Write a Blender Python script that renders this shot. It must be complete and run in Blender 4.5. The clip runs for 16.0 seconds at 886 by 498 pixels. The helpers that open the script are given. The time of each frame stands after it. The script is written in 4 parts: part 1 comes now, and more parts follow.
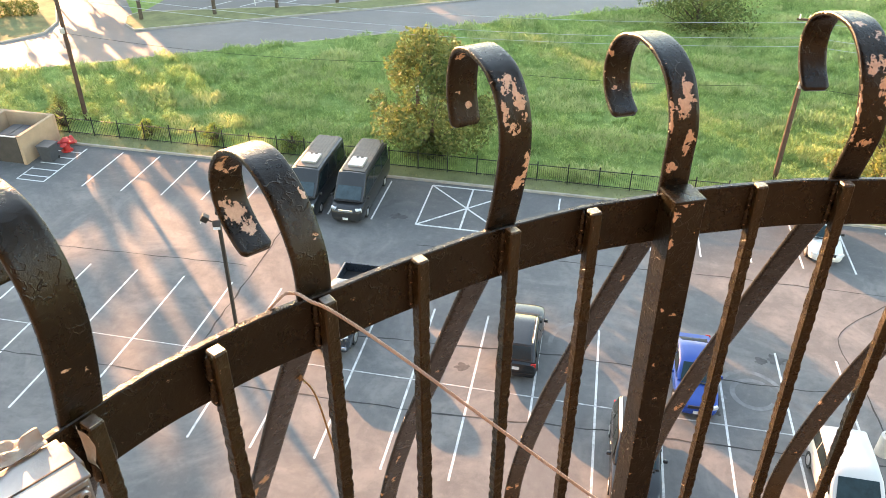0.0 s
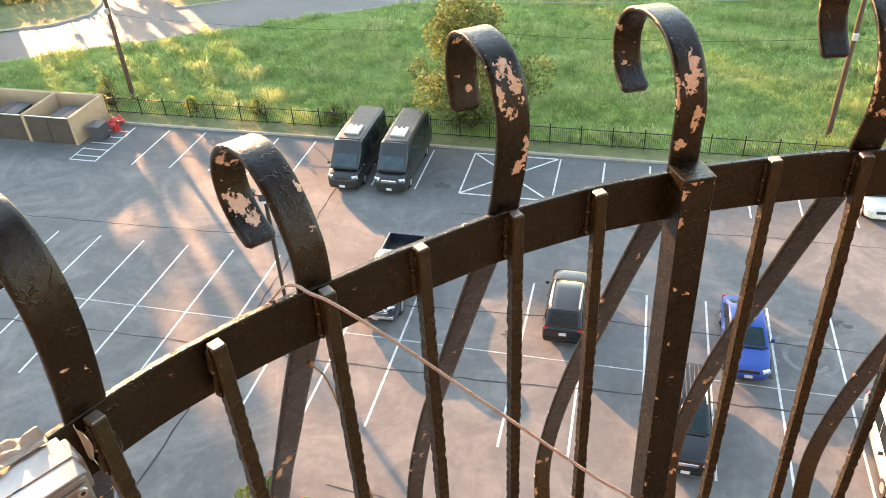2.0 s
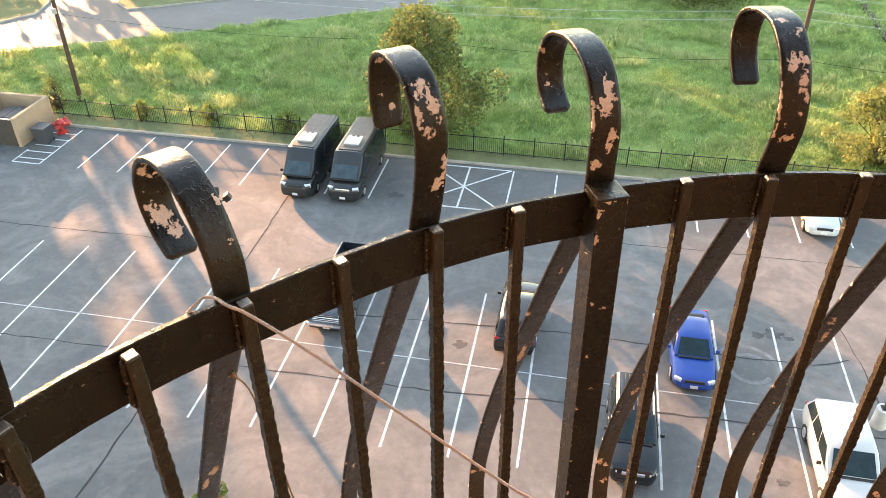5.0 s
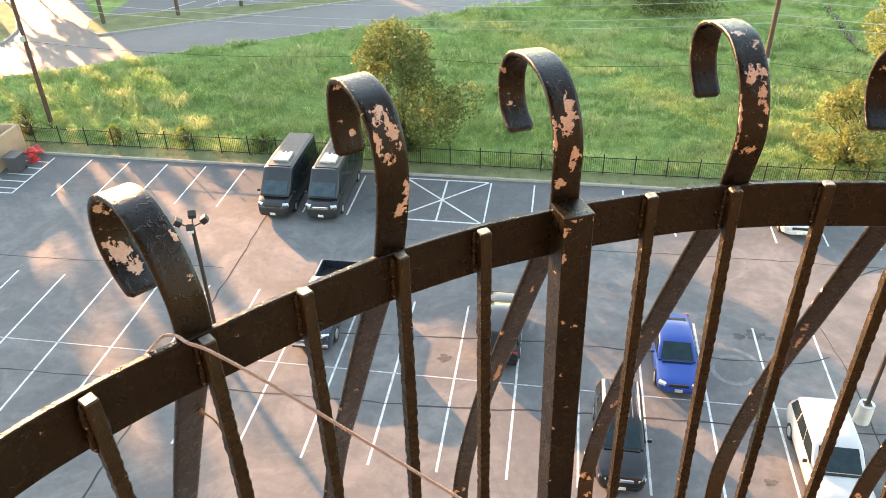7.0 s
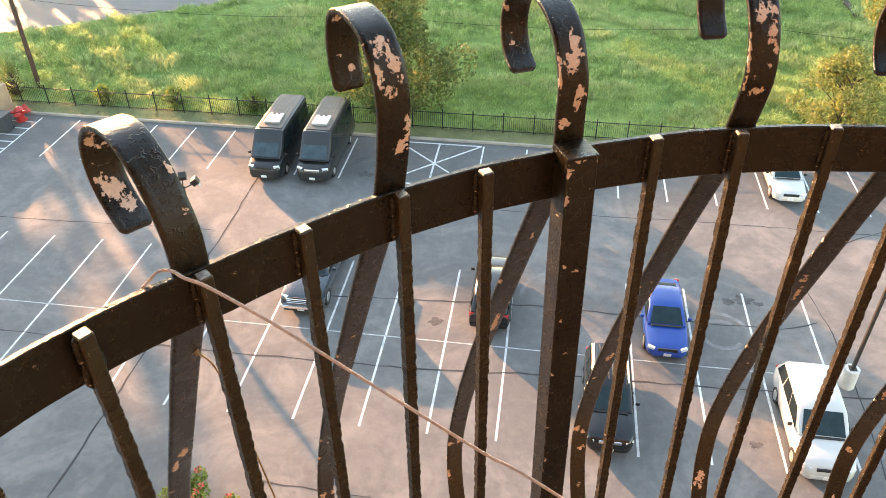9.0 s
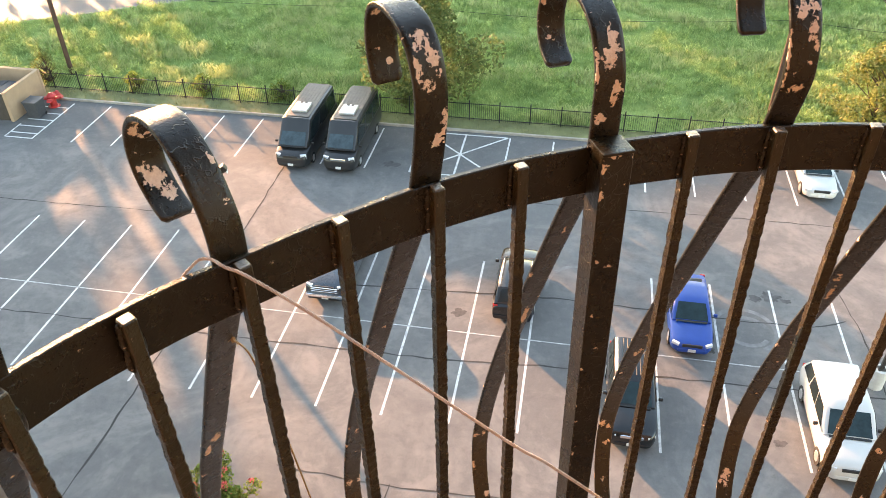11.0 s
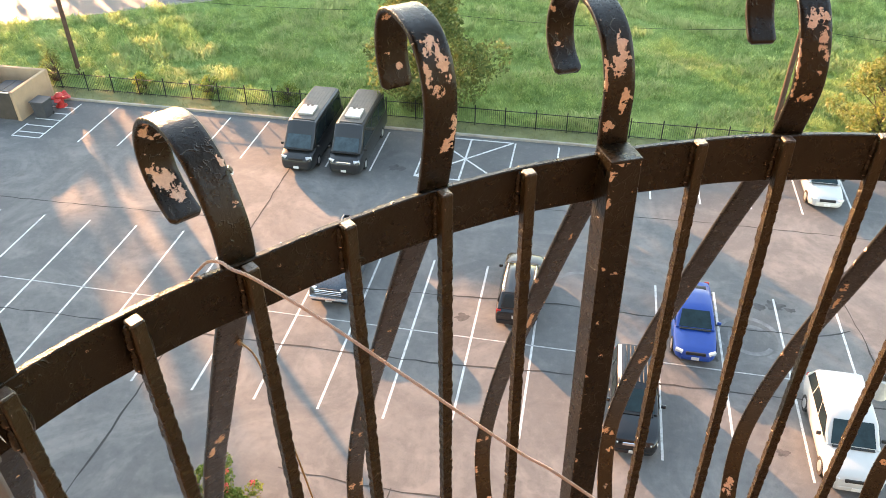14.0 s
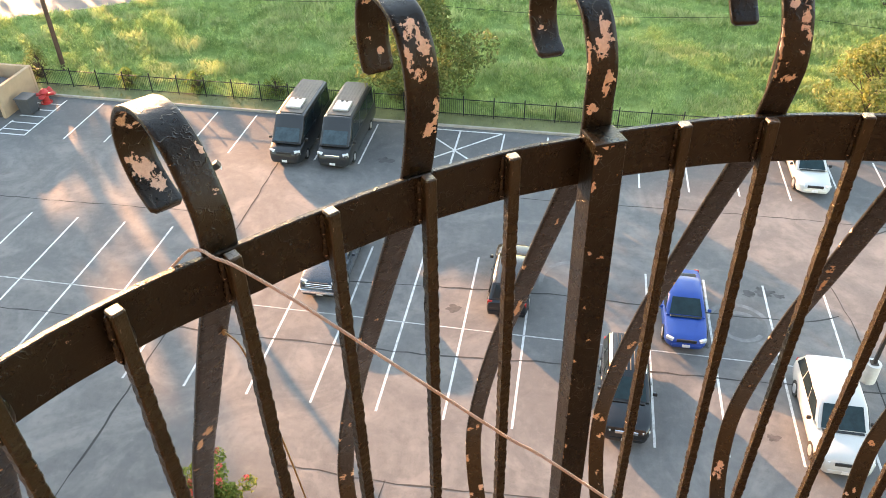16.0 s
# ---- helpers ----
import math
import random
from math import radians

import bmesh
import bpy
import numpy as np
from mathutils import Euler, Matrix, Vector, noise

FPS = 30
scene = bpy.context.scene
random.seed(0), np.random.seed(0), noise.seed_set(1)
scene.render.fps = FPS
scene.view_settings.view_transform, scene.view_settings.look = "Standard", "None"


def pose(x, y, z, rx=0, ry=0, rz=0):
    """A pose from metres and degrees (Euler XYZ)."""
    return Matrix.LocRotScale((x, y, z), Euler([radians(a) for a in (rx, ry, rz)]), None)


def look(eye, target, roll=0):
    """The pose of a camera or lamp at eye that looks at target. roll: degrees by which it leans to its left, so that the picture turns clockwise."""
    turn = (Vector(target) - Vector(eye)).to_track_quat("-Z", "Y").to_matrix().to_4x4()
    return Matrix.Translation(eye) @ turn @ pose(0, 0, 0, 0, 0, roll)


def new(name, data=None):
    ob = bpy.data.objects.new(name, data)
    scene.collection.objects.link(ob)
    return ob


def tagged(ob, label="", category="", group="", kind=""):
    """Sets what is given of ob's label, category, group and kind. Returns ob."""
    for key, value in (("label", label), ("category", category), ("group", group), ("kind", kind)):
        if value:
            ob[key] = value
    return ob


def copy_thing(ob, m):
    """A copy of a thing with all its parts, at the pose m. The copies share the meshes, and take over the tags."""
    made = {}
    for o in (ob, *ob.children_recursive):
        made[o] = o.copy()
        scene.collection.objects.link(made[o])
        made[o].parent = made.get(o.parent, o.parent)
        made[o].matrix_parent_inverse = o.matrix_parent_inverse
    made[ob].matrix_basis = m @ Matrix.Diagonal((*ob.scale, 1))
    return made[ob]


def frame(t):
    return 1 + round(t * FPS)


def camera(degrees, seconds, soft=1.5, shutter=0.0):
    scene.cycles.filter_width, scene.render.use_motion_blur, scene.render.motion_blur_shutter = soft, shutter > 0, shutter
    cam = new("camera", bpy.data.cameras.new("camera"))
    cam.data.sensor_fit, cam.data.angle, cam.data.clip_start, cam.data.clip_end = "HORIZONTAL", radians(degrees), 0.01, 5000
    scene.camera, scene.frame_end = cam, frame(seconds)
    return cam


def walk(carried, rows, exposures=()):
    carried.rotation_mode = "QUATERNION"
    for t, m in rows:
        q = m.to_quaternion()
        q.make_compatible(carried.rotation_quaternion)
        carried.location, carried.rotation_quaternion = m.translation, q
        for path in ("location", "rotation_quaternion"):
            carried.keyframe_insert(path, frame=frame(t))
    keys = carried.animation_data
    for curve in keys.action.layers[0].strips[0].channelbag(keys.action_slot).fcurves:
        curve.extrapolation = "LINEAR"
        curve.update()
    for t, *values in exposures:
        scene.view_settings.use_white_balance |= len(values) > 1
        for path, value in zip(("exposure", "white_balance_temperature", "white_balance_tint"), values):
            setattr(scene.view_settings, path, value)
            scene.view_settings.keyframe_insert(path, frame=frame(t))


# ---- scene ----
EXPOSURES = [(0.0, 3.15, 8800, 12.5), (16.0, 3.15, 8800, 12.5)]
cam = camera(59.28, 16.0, soft=0.7)
ROWS = [
    (0.0, -0.0646, -0.0624, 23.7732, 11.308, -33.130, -0.633),
    (0.5, -0.0620, -0.0540, 23.7939, 9.800, -33.815, -1.388),
    (1.0, -0.0269, -0.0415, 23.7879, 13.262, -34.011, 0.150),
    (1.5, -0.0170, -0.0327, 23.7962, 14.376, -34.827, 1.636),
    (2.0, -0.0218, -0.0409, 23.7880, 13.269, -35.434, 2.405),
    (2.5, -0.0084, -0.0438, 23.7784, 12.736, -36.226, 1.622),
    (3.0, -0.0005, -0.0483, 23.7848, 11.671, -36.588, 0.409),
    (3.5, 0.0091, -0.0545, 23.8024, 10.964, -35.646, -0.254),
    (4.0, 0.0136, -0.0528, 23.8001, 10.863, -34.892, -0.393),
    (6.5, 0.0261, -0.0356, 23.8103, 9.916, -34.564, 0.839),
    (7.0, 0.0311, -0.0308, 23.8092, 8.459, -33.783, 0.893),
    (7.5, 0.0323, -0.0274, 23.8113, 7.845, -33.877, 0.341),
    (8.0, 0.0322, -0.0153, 23.7965, 7.551, -34.548, -0.050),
    (8.5, 0.0412, -0.0221, 23.7991, 7.067, -35.324, 0.120),
    (9.0, 0.0205, -0.0334, 23.7771, 8.170, -36.405, 0.220),
    (11.5, 0.0103, -0.0387, 23.7833, 10.216, -37.065, 0.478),
    (12.0, 0.0119, -0.0345, 23.7812, 9.785, -36.928, 0.271),
    (12.5, 0.0111, -0.0371, 23.7854, 10.086, -36.931, 0.138),
    (13.0, 0.0062, -0.0390, 23.7844, 10.713, -36.782, -0.035),
    (13.5, 0.0070, -0.0396, 23.7839, 10.850, -36.713, 0.060),
    (14.0, 0.0070, -0.0393, 23.7840, 10.869, -36.741, 0.078),
    (14.5, 0.0081, -0.0352, 23.7792, 10.906, -36.787, -0.072),
    (15.0, 0.0116, -0.0395, 23.7843, 10.752, -36.765, -0.064),
    (15.5, 0.0126, -0.0416, 23.7775, 10.255, -36.834, 0.169),
    (16.0, 0.0132, -0.0379, 23.7753, 9.787, -37.344, 0.361),
]
walk(cam, [(t, pose(x, y, z, 90 + pitch, roll, yaw)) for t, x, y, z, yaw, pitch, roll in ROWS], EXPOSURES)

# ---------------------------------------------------------------- light
SUN_AZ = math.atan2(-0.702, 0.712)      # from +y towards +x
SUN_EL = radians(10.5)
SUN_DIR = Vector((math.sin(SUN_AZ) * math.cos(SUN_EL), math.cos(SUN_AZ) * math.cos(SUN_EL), math.sin(SUN_EL)))
world = bpy.data.worlds.new("sky")
scene.world = world
world.use_nodes = True
wn = world.node_tree
sky = wn.nodes.new("ShaderNodeTexSky")
sky.sky_type = "NISHITA"
sky.sun_disc = False
sky.sun_elevation = SUN_EL
sky.sun_rotation = SUN_AZ
sky.air_density, sky.dust_density, sky.ozone_density = 1.0, 0.6, 1.5
wn.nodes["Background"].inputs["Strength"].default_value = 0.15
wn.links.new(sky.outputs[0], wn.nodes["Background"].inputs["Color"])
sun = new("sun", bpy.data.lights.new("sun", "SUN"))
sun.data.energy, sun.data.angle, sun.data.color = 2.7, radians(0.55), (1.0, 0.56, 0.34)
sun.matrix_world = look(SUN_DIR * 60, (0, 0, 0))


# ---------------------------------------------------------------- materials
class Mat:
    """A small builder for a node material."""

    def __init__(self, name):
        self.m = bpy.data.materials.new(name)
        self.m.use_nodes = True
        self.t = self.m.node_tree
        self.b = self.t.nodes["Principled BSDF"]
        self.co = self.t.nodes.new("ShaderNodeTexCoord").outputs["Object"]

    def node(self, kind, **inputs):
        n = self.t.nodes.new(kind)
        for k, v in inputs.items():
            key = k.replace("_", " ")
            if isinstance(v, bpy.types.NodeSocket):
                self.t.links.new(v, n.inputs[key])
            else:
                n.inputs[key].default_value = v
        return n

    def world_co(self):
        self.co = self.node("ShaderNodeNewGeometry").outputs["Position"]

    def noise(self, scale, detail=4.0, rough=0.6, stretch=None):
        co = self.co
        if stretch:
            mp = self.node("ShaderNodeMapping", Vector=co)
            mp.inputs["Scale"].default_value = stretch
            co = mp.outputs[0]
        return self.node("ShaderNodeTexNoise", Vector=co, Scale=scale, Detail=detail, Roughness=rough).outputs["Fac"]

    def ramp(self, fac, *stops):
        r = self.node("ShaderNodeValToRGB", Fac=fac)
        e = r.color_ramp.elements
        while len(e) < len(stops):
            e.new(0.5)
        for el, (p, c) in zip(e, stops):
            el.position = p
            el.color = (*c, 1) if len(c) == 3 else (c[0], c[0], c[0], 1)
        return r.outputs["Color"]

    def mix(self, fac, a, b, mode="MIX"):
        n = self.t.nodes.new("ShaderNodeMix")
        n.data_type = "RGBA"
        n.blend_type = mode
        for s, v in ((n.inputs[0], fac), (n.inputs[6], a), (n.inputs[7], b)):
            if isinstance(v, bpy.types.NodeSocket):
                self.t.links.new(v, s)
            else:
                s.default_value = (*v, 1) if isinstance(v, tuple) else v
        return n.outputs[2]

    def math(self, op, a, b=0.0, clamp=False):
        n = self.t.nodes.new("ShaderNodeMath")
        n.operation = op
        n.use_clamp = clamp
        for s, v in zip(n.inputs, (a, b)):
            if isinstance(v, bpy.types.NodeSocket):
                self.t.links.new(v, s)
            else:
                s.default_value = v
        return n.outputs[0]

    def bump(self, height, strength=0.3, distance=0.01):
        n = self.node("ShaderNodeBump", Height=height, Strength=strength, Distance=distance)
        self.t.links.new(n.outputs[0], self.b.inputs["Normal"])

    def set(self, **kw):
        for k, v in kw.items():
            s = self.b.inputs[k.replace("_", " ")]
            if isinstance(v, bpy.types.NodeSocket):
                self.t.links.new(v, s)
            else:
                s.default_value = (*v, 1) if isinstance(v, tuple) else v
        return self


def plain(name, col, rough=0.5, metal=0.0, var=0.25, scale=6.0, bump=0.0, coat=0.0):
    k = Mat(name)
    lo = tuple(c * (1 - var) for c in col)
    hi = tuple(min(1, c * (1 + var)) for c in col)
    n = k.noise(scale, 6, 0.65)
    fine = k.noise(scale * 9, 3, 0.6)
    c = k.mix(k.math("MULTIPLY", fine, 0.35), k.ramp(n, (0.3, lo), (0.7, hi)), lo)
    k.set(Base_Color=c, Metallic=metal, Coat_Weight=coat, Coat_Roughness=0.05)
    k.set(Roughness=k.math("ADD", k.math("MULTIPLY", fine, 0.15), max(0.02, rough - 0.07)))
    if bump:
        k.bump(fine, bump, 0.005)
    return k.m


def asphalt_material():
    k = Mat("asphalt")
    k.world_co()
    big = k.noise(0.09, 5, 0.6)
    mid = k.noise(0.7, 6, 0.7)
    streak = k.noise(0.5, 6, 0.7, (0.25, 1.6, 1.0))
    grit = k.noise(45, 2, 0.7)
    blot = k.noise(2.6, 8, 0.75)
    c = k.ramp(big, (0.3, (0.145, 0.14, 0.136)), (0.72, (0.215, 0.205, 0.196)))
    c = k.mix(k.ramp(mid, (0.42, (0.0,)), (0.75, (0.55,))), c, (0.2, 0.19, 0.18))
    c = k.mix(k.ramp(streak, (0.5, (0.0,)), (0.8, (0.5,))), c, (0.08, 0.08, 0.082))
    swirl = k.node("ShaderNodeTexNoise", Vector=k.co, Scale=0.22, Detail=5.0, Roughness=0.62, Distortion=2.2).outputs["Fac"]
    c = k.mix(k.ramp(swirl, (0.44, (0.55,)), (0.6, (0.0,))), c, (0.085, 0.087, 0.09))
    c = k.mix(k.ramp(swirl, (0.56, (0.0,)), (0.7, (0.6,))), c, (0.24, 0.217, 0.2))
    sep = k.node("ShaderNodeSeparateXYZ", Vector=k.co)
    seal_shade = k.math("ADD", sep.outputs["Y"], k.math("MULTIPLY", mid, 2.0))
    n = k.node("ShaderNodeMapRange", Value=seal_shade)
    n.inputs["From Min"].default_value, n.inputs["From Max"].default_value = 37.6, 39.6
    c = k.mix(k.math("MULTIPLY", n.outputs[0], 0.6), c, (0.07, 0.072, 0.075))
    c = k.mix(k.ramp(blot, (0.5, (0.0,)), (0.68, (0.45,))), c, (0.075, 0.076, 0.078))
    c = k.mix(k.ramp(blot, (0.3, (0.4,)), (0.46, (0.0,))), c, (0.25, 0.235, 0.22))
    stain = k.noise(0.33, 3, 0.5)
    c = k.mix(k.ramp(stain, (0.66, (0.0,)), (0.76, (0.6,))), c, (0.045, 0.043, 0.042))
    c = k.mix(k.ramp(grit, (0.4, (0.0,)), (0.75, (0.35,))), c, (0.24, 0.23, 0.22))
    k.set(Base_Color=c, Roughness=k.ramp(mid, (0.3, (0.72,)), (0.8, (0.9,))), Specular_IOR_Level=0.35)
    k.bump(grit, 0.35, 0.01)
    return k.m


def road_material():
    k = Mat("road_concrete")
    k.world_co()
    big = k.noise(0.12, 5, 0.6)
    mid = k.noise(1.2, 6, 0.7)
    c = k.ramp(big, (0.3, (0.125, 0.118, 0.112)), (0.7, (0.175, 0.164, 0.156)))
    c = k.mix(k.ramp(mid, (0.45, (0.0,)), (0.8, (0.5,))), c, (0.17, 0.16, 0.15))
    k.set(Base_Color=c, Roughness=k.ramp(mid, (0.3, (0.58,)), (0.8, (0.75,))))
    k.bump(k.noise(30, 2), 0.3, 0.01)
    return k.m


def line_material(name="line_paint", worn=0.0):
    k = Mat(name)
    k.world_co()
    wear = k.noise(3.0, 8, 0.75)
    c = k.mix(k.ramp(wear, (0.47 - worn, (0.0,)), (0.66 - worn, (0.8,))), (0.66, 0.66, 0.64), (0.25, 0.24, 0.23))
    k.set(Base_Color=c, Roughness=0.7)
    return k.m


def grass_ground_material():
    k = Mat("meadow_soil")
    k.world_co()
    big = k.noise(0.12, 6, 0.65)
    mid = k.noise(0.55, 7, 0.72)
    c = k.ramp(big, (0.3, (0.2, 0.29, 0.09)), (0.52, (0.27, 0.37, 0.125)), (0.72, (0.38, 0.43, 0.16)))
    c = k.mix(k.ramp(mid, (0.42, (0.0,)), (0.6, (0.7,))), c, (0.14, 0.22, 0.065))
    k.set(Base_Color=c, Roughness=0.9, Specular_IOR_Level=0.1)
    k.bump(k.noise(6, 5, 0.8), 1.0, 0.15)
    return k.m


def leaf_material(name, a, b, c, patch=0.12, trans=0.35, clumps=0.0):
    """Foliage: colour by island and by patches of the ground, some light passing through."""
    k = Mat(name)
    k.world_co()
    geo = k.node("ShaderNodeNewGeometry")
    isl = geo.outputs["Random Per Island"]
    col = k.ramp(isl, (0.0, a), (0.6, b), (1.0, c))
    big = k.ramp(k.noise(patch, 5, 0.65), (0.42, (0.0,)), (0.68, (0.8,)))
    col = k.mix(big, col, k.mix(isl, b, c))
    if clumps:
        col = k.mix(k.ramp(k.noise(clumps, 4, 0.6, (0.6, 1.0, 1.0)), (0.5, (0.0,)), (0.62, (0.75,))), col, c)
        col = k.mix(k.ramp(k.noise(clumps * 1.7, 4, 0.6), (0.34, (0.75,)), (0.48, (0.0,))), col, a)
        deep = tuple(v * 0.7 for v in a)
        col = k.mix(k.ramp(k.noise(clumps * 4.5, 3, 0.6, (0.7, 1.0, 1.0)), (0.36, (0.7,)), (0.49, (0.0,))), col, deep)
        col = k.mix(k.ramp(k.noise(clumps * 3.2, 3, 0.6), (0.52, (0.0,)), (0.68, (0.45,))), col, c)
    k.set(Base_Color=col, Roughness=0.6, Specular_IOR_Level=0.25)
    tr = k.node("ShaderNodeBsdfTranslucent", Color=col)
    mx = k.node("ShaderNodeMixShader", Fac=trans)
    k.t.links.new(k.b.outputs[0], mx.inputs[1])
    k.t.links.new(tr.outputs[0], mx.inputs[2])
    k.t.links.new(mx.outputs[0], k.t.nodes["Material Output"].inputs["Surface"])
    return k.m


def railing_paint(name="flaking_brown_paint", hammered=0.0):
    """Glossy dark brown paint over a pale undercoat that shows where it has flaked off."""
    k = Mat(name)
    attr = k.node("ShaderNodeAttribute")
    attr.attribute_name = "flaked"
    rag = k.noise(85, 8, 0.7)
    fine = k.noise(320, 3, 0.6)
    shard = k.node("ShaderNodeTexVoronoi", Vector=k.co, Scale=230.0)
    cell = k.node("ShaderNodeSeparateColor", Color=shard.outputs["Color"]).outputs[0]
    val = k.math("ADD", attr.outputs["Fac"], k.math("MULTIPLY", k.math("SUBTRACT", rag, 0.5), 2.4))
    val = k.math("ADD", val, k.math("MULTIPLY", k.math("SUBTRACT", cell, 0.5), 0.5))
    chip = k.ramp(val, (0.57, (0.0,)), (0.585, (1.0,)))
    speck = k.ramp(k.noise(75, 3, 0.75), (0.89, (0.0,)), (0.9, (1.0,)))
    mask = k.math("MAXIMUM", chip, speck)
    g = 3.2 if hammered else 1.35
    brown = k.ramp(k.noise(14, 5, 0.6), (0.3, (0.0066 * g, 0.0049 * g, 0.0022 * g)), (0.7, (0.0142 * g, 0.0104 * g, 0.0048 * g)))
    dust = k.ramp(k.noise(55, 6, 0.75), (0.55, (0.0,)), (0.85, (0.3,)))
    brown = k.mix(dust, brown, (0.04, 0.027, 0.018))
    under = k.ramp(fine, (0.3, (0.74, 0.53, 0.41)), (0.7, (0.90, 0.70, 0.57)))
    rim = k.ramp(val, (0.51, (0.0,)), (0.57, (0.7,)))
    brown = k.mix(rim, brown, (0.02, 0.015, 0.012))
    k.set(Base_Color=k.mix(mask, brown, under), Specular_IOR_Level=0.5)
    k.set(Roughness=k.mix(mask, k.ramp(k.noise(25, 5, 0.7), (0.3, (0.2,)), (0.75, (0.4,))), (0.75, 0.75, 0.75)))
    h = k.math("SUBTRACT", k.math("ADD", k.math("MULTIPLY", rag, 0.5), k.math("MULTIPLY", fine, 0.12)), k.math("MULTIPLY", mask, 0.55))
    if hammered:
        h = k.math("ADD", h, k.math("MULTIPLY", k.noise(150, 3, 0.6), hammered))
    crease = k.math("ABSOLUTE", k.math("SUBTRACT", k.noise(48, 3, 0.55), 0.5))
    ridge = k.math("MULTIPLY", k.ramp(crease, (0.0, (1.0,)), (0.022, (0.0,))), k.ramp(k.noise(26, 4, 0.6), (0.48, (0.0,)), (0.6, (1.0,))))
    h = k.math("ADD", h, k.math("MULTIPLY", ridge, 0.32))
    k.bump(h, 0.9, 0.0022)
    return k.m


M_ASPHALT = asphalt_material()
M_ROAD = road_material()
M_LINE = line_material()
M_LINE_OLD = line_material("worn_line_paint", 0.1)
M_SOIL = grass_ground_material()
M_GRASS = leaf_material("grass_blades", (0.17, 0.28, 0.09), (0.34, 0.48, 0.175), (0.50, 0.58, 0.24), 0.3, 0.28, 0.3)
M_GRASS_P = leaf_material("seeding_grass", (0.27, 0.38, 0.15), (0.44, 0.50, 0.22), (0.52, 0.55, 0.27), 0.2, 0.35, 0.3)
M_VERGE = leaf_material("dull_grass", (0.14, 0.17, 0.06), (0.20, 0.21, 0.09), (0.30, 0.27, 0.13), 0.6, 0.3)
M_WEED = leaf_material("weed_leaves", (0.14, 0.24, 0.075), (0.31, 0.45, 0.155), (0.48, 0.56, 0.22), 0.3, 0.28, 0.35)
M_LEAF = leaf_material("tree_leaves", (0.07, 0.11, 0.035), (0.14, 0.18, 0.06), (0.23, 0.24, 0.085), 0.45, 0.4)
M_LEAF_Y = leaf_material("yellowing_leaves", (0.11, 0.15, 0.045), (0.2, 0.235, 0.07), (0.31, 0.31, 0.12), 0.5, 0.45)
M_LEAF_B = leaf_material("shrub_leaves", (0.09, 0.16, 0.035), (0.17, 0.25, 0.06), (0.34, 0.34, 0.09), 0.8, 0.5)
M_PAINT = railing_paint()
M_HAMMER = railing_paint("hammered_sunlit_brown_paint", 0.9)
M_KERB = plain("kerb_concrete", (0.36, 0.32, 0.27), 0.85, 0, 0.25, 2.0, 0.3)
M_TAR = plain("crack_sealant", (0.05, 0.049, 0.048), 0.95, 0, 0.3, 3.0, 0.2)
M_OIL = plain("oil_soaked_asphalt", (0.075, 0.072, 0.07), 0.7, 0, 0.6, 2.5, 0.3)
M_MARK = plain("tyre_scuff", (0.2, 0.197, 0.193), 0.85, 0, 0.45, 1.5, 0.2)
M_DRY = plain("dull_mown_grass", (0.17, 0.18, 0.075), 0.9, 0, 0.4, 0.5, 0.4)
M_TAN = plain("tan_stucco", (0.42, 0.285, 0.185), 0.85, 0, 0.15, 1.2, 0.4)
M_GATE = plain("dark_gate_metal", (0.055, 0.042, 0.034), 0.6, 0, 0.3, 2.0, 0.2)
M_BINGREEN = plain("bin_steel", (0.11, 0.11, 0.10), 0.55, 0.2, 0.35, 2.0, 0.2)
M_PLASTIC = plain("grey_plastic", (0.06, 0.06, 0.065), 0.5, 0, 0.2, 4.0)
M_RED = plain("red_paint", (0.55, 0.04, 0.035), 0.45, 0, 0.25, 6.0)
M_BLACK = plain("black_metal", (0.014, 0.014, 0.015), 0.5, 0.2, 0.3, 5.0)
M_WOOD = plain("weathered_pole_wood", (0.085, 0.045, 0.03), 0.85, 0, 0.35, 3.0, 0.6)
M_BARK = plain("bark", (0.09, 0.065, 0.045), 0.9, 0, 0.4, 8.0, 0.8)
M_GALV = plain("galvanised_steel", (0.55, 0.55, 0.55), 0.4, 0.7, 0.2, 5.0)
M_BRONZE = plain("bronze_lamp_paint", (0.05, 0.042, 0.036), 0.45, 0.3, 0.2, 5.0)
M_WHITE = plain("white_ceramic", (0.75, 0.74, 0.70), 0.4, 0, 0.1, 5.0)
M_CONC = plain("pale_concrete", (0.62, 0.60, 0.56), 0.8, 0, 0.15, 3.0, 0.3)
M_CORD = plain("braided_cord", (0.70, 0.57, 0.50), 0.6, 0, 0.2, 200.0, 0.5)
M_BRASS = plain("dull_brass", (0.55, 0.36, 0.14), 0.4, 0.6, 0.2, 60.0, 0.2)
M_STRING = plain("jute_string", (0.42, 0.31, 0.19), 0.8, 0, 0.25, 150.0, 0.4)
M_TYRE = plain("tyre_rubber", (0.02, 0.02, 0.02), 0.8, 0, 0.2, 8.0)
M_RIM = plain("alloy_rim", (0.5, 0.5, 0.5), 0.3, 0.8, 0.1, 8.0)
M_CHROME = plain("chrome", (0.8, 0.8, 0.8), 0.12, 1.0, 0.05, 8.0)
M_LAMPGLASS = plain("headlight_lens", (0.68, 0.70, 0.72), 0.12, 0.1, 0.25, 8.0, 0, 0.5)
M_TAIL = plain("tail_light_lens", (0.5, 0.02, 0.015), 0.15, 0, 0.2, 8.0, 0, 0.5)
M_GLASS = plain("tinted_window_glass", (0.012, 0.02, 0.023), 0.05, 0, 0.3, 1.5)
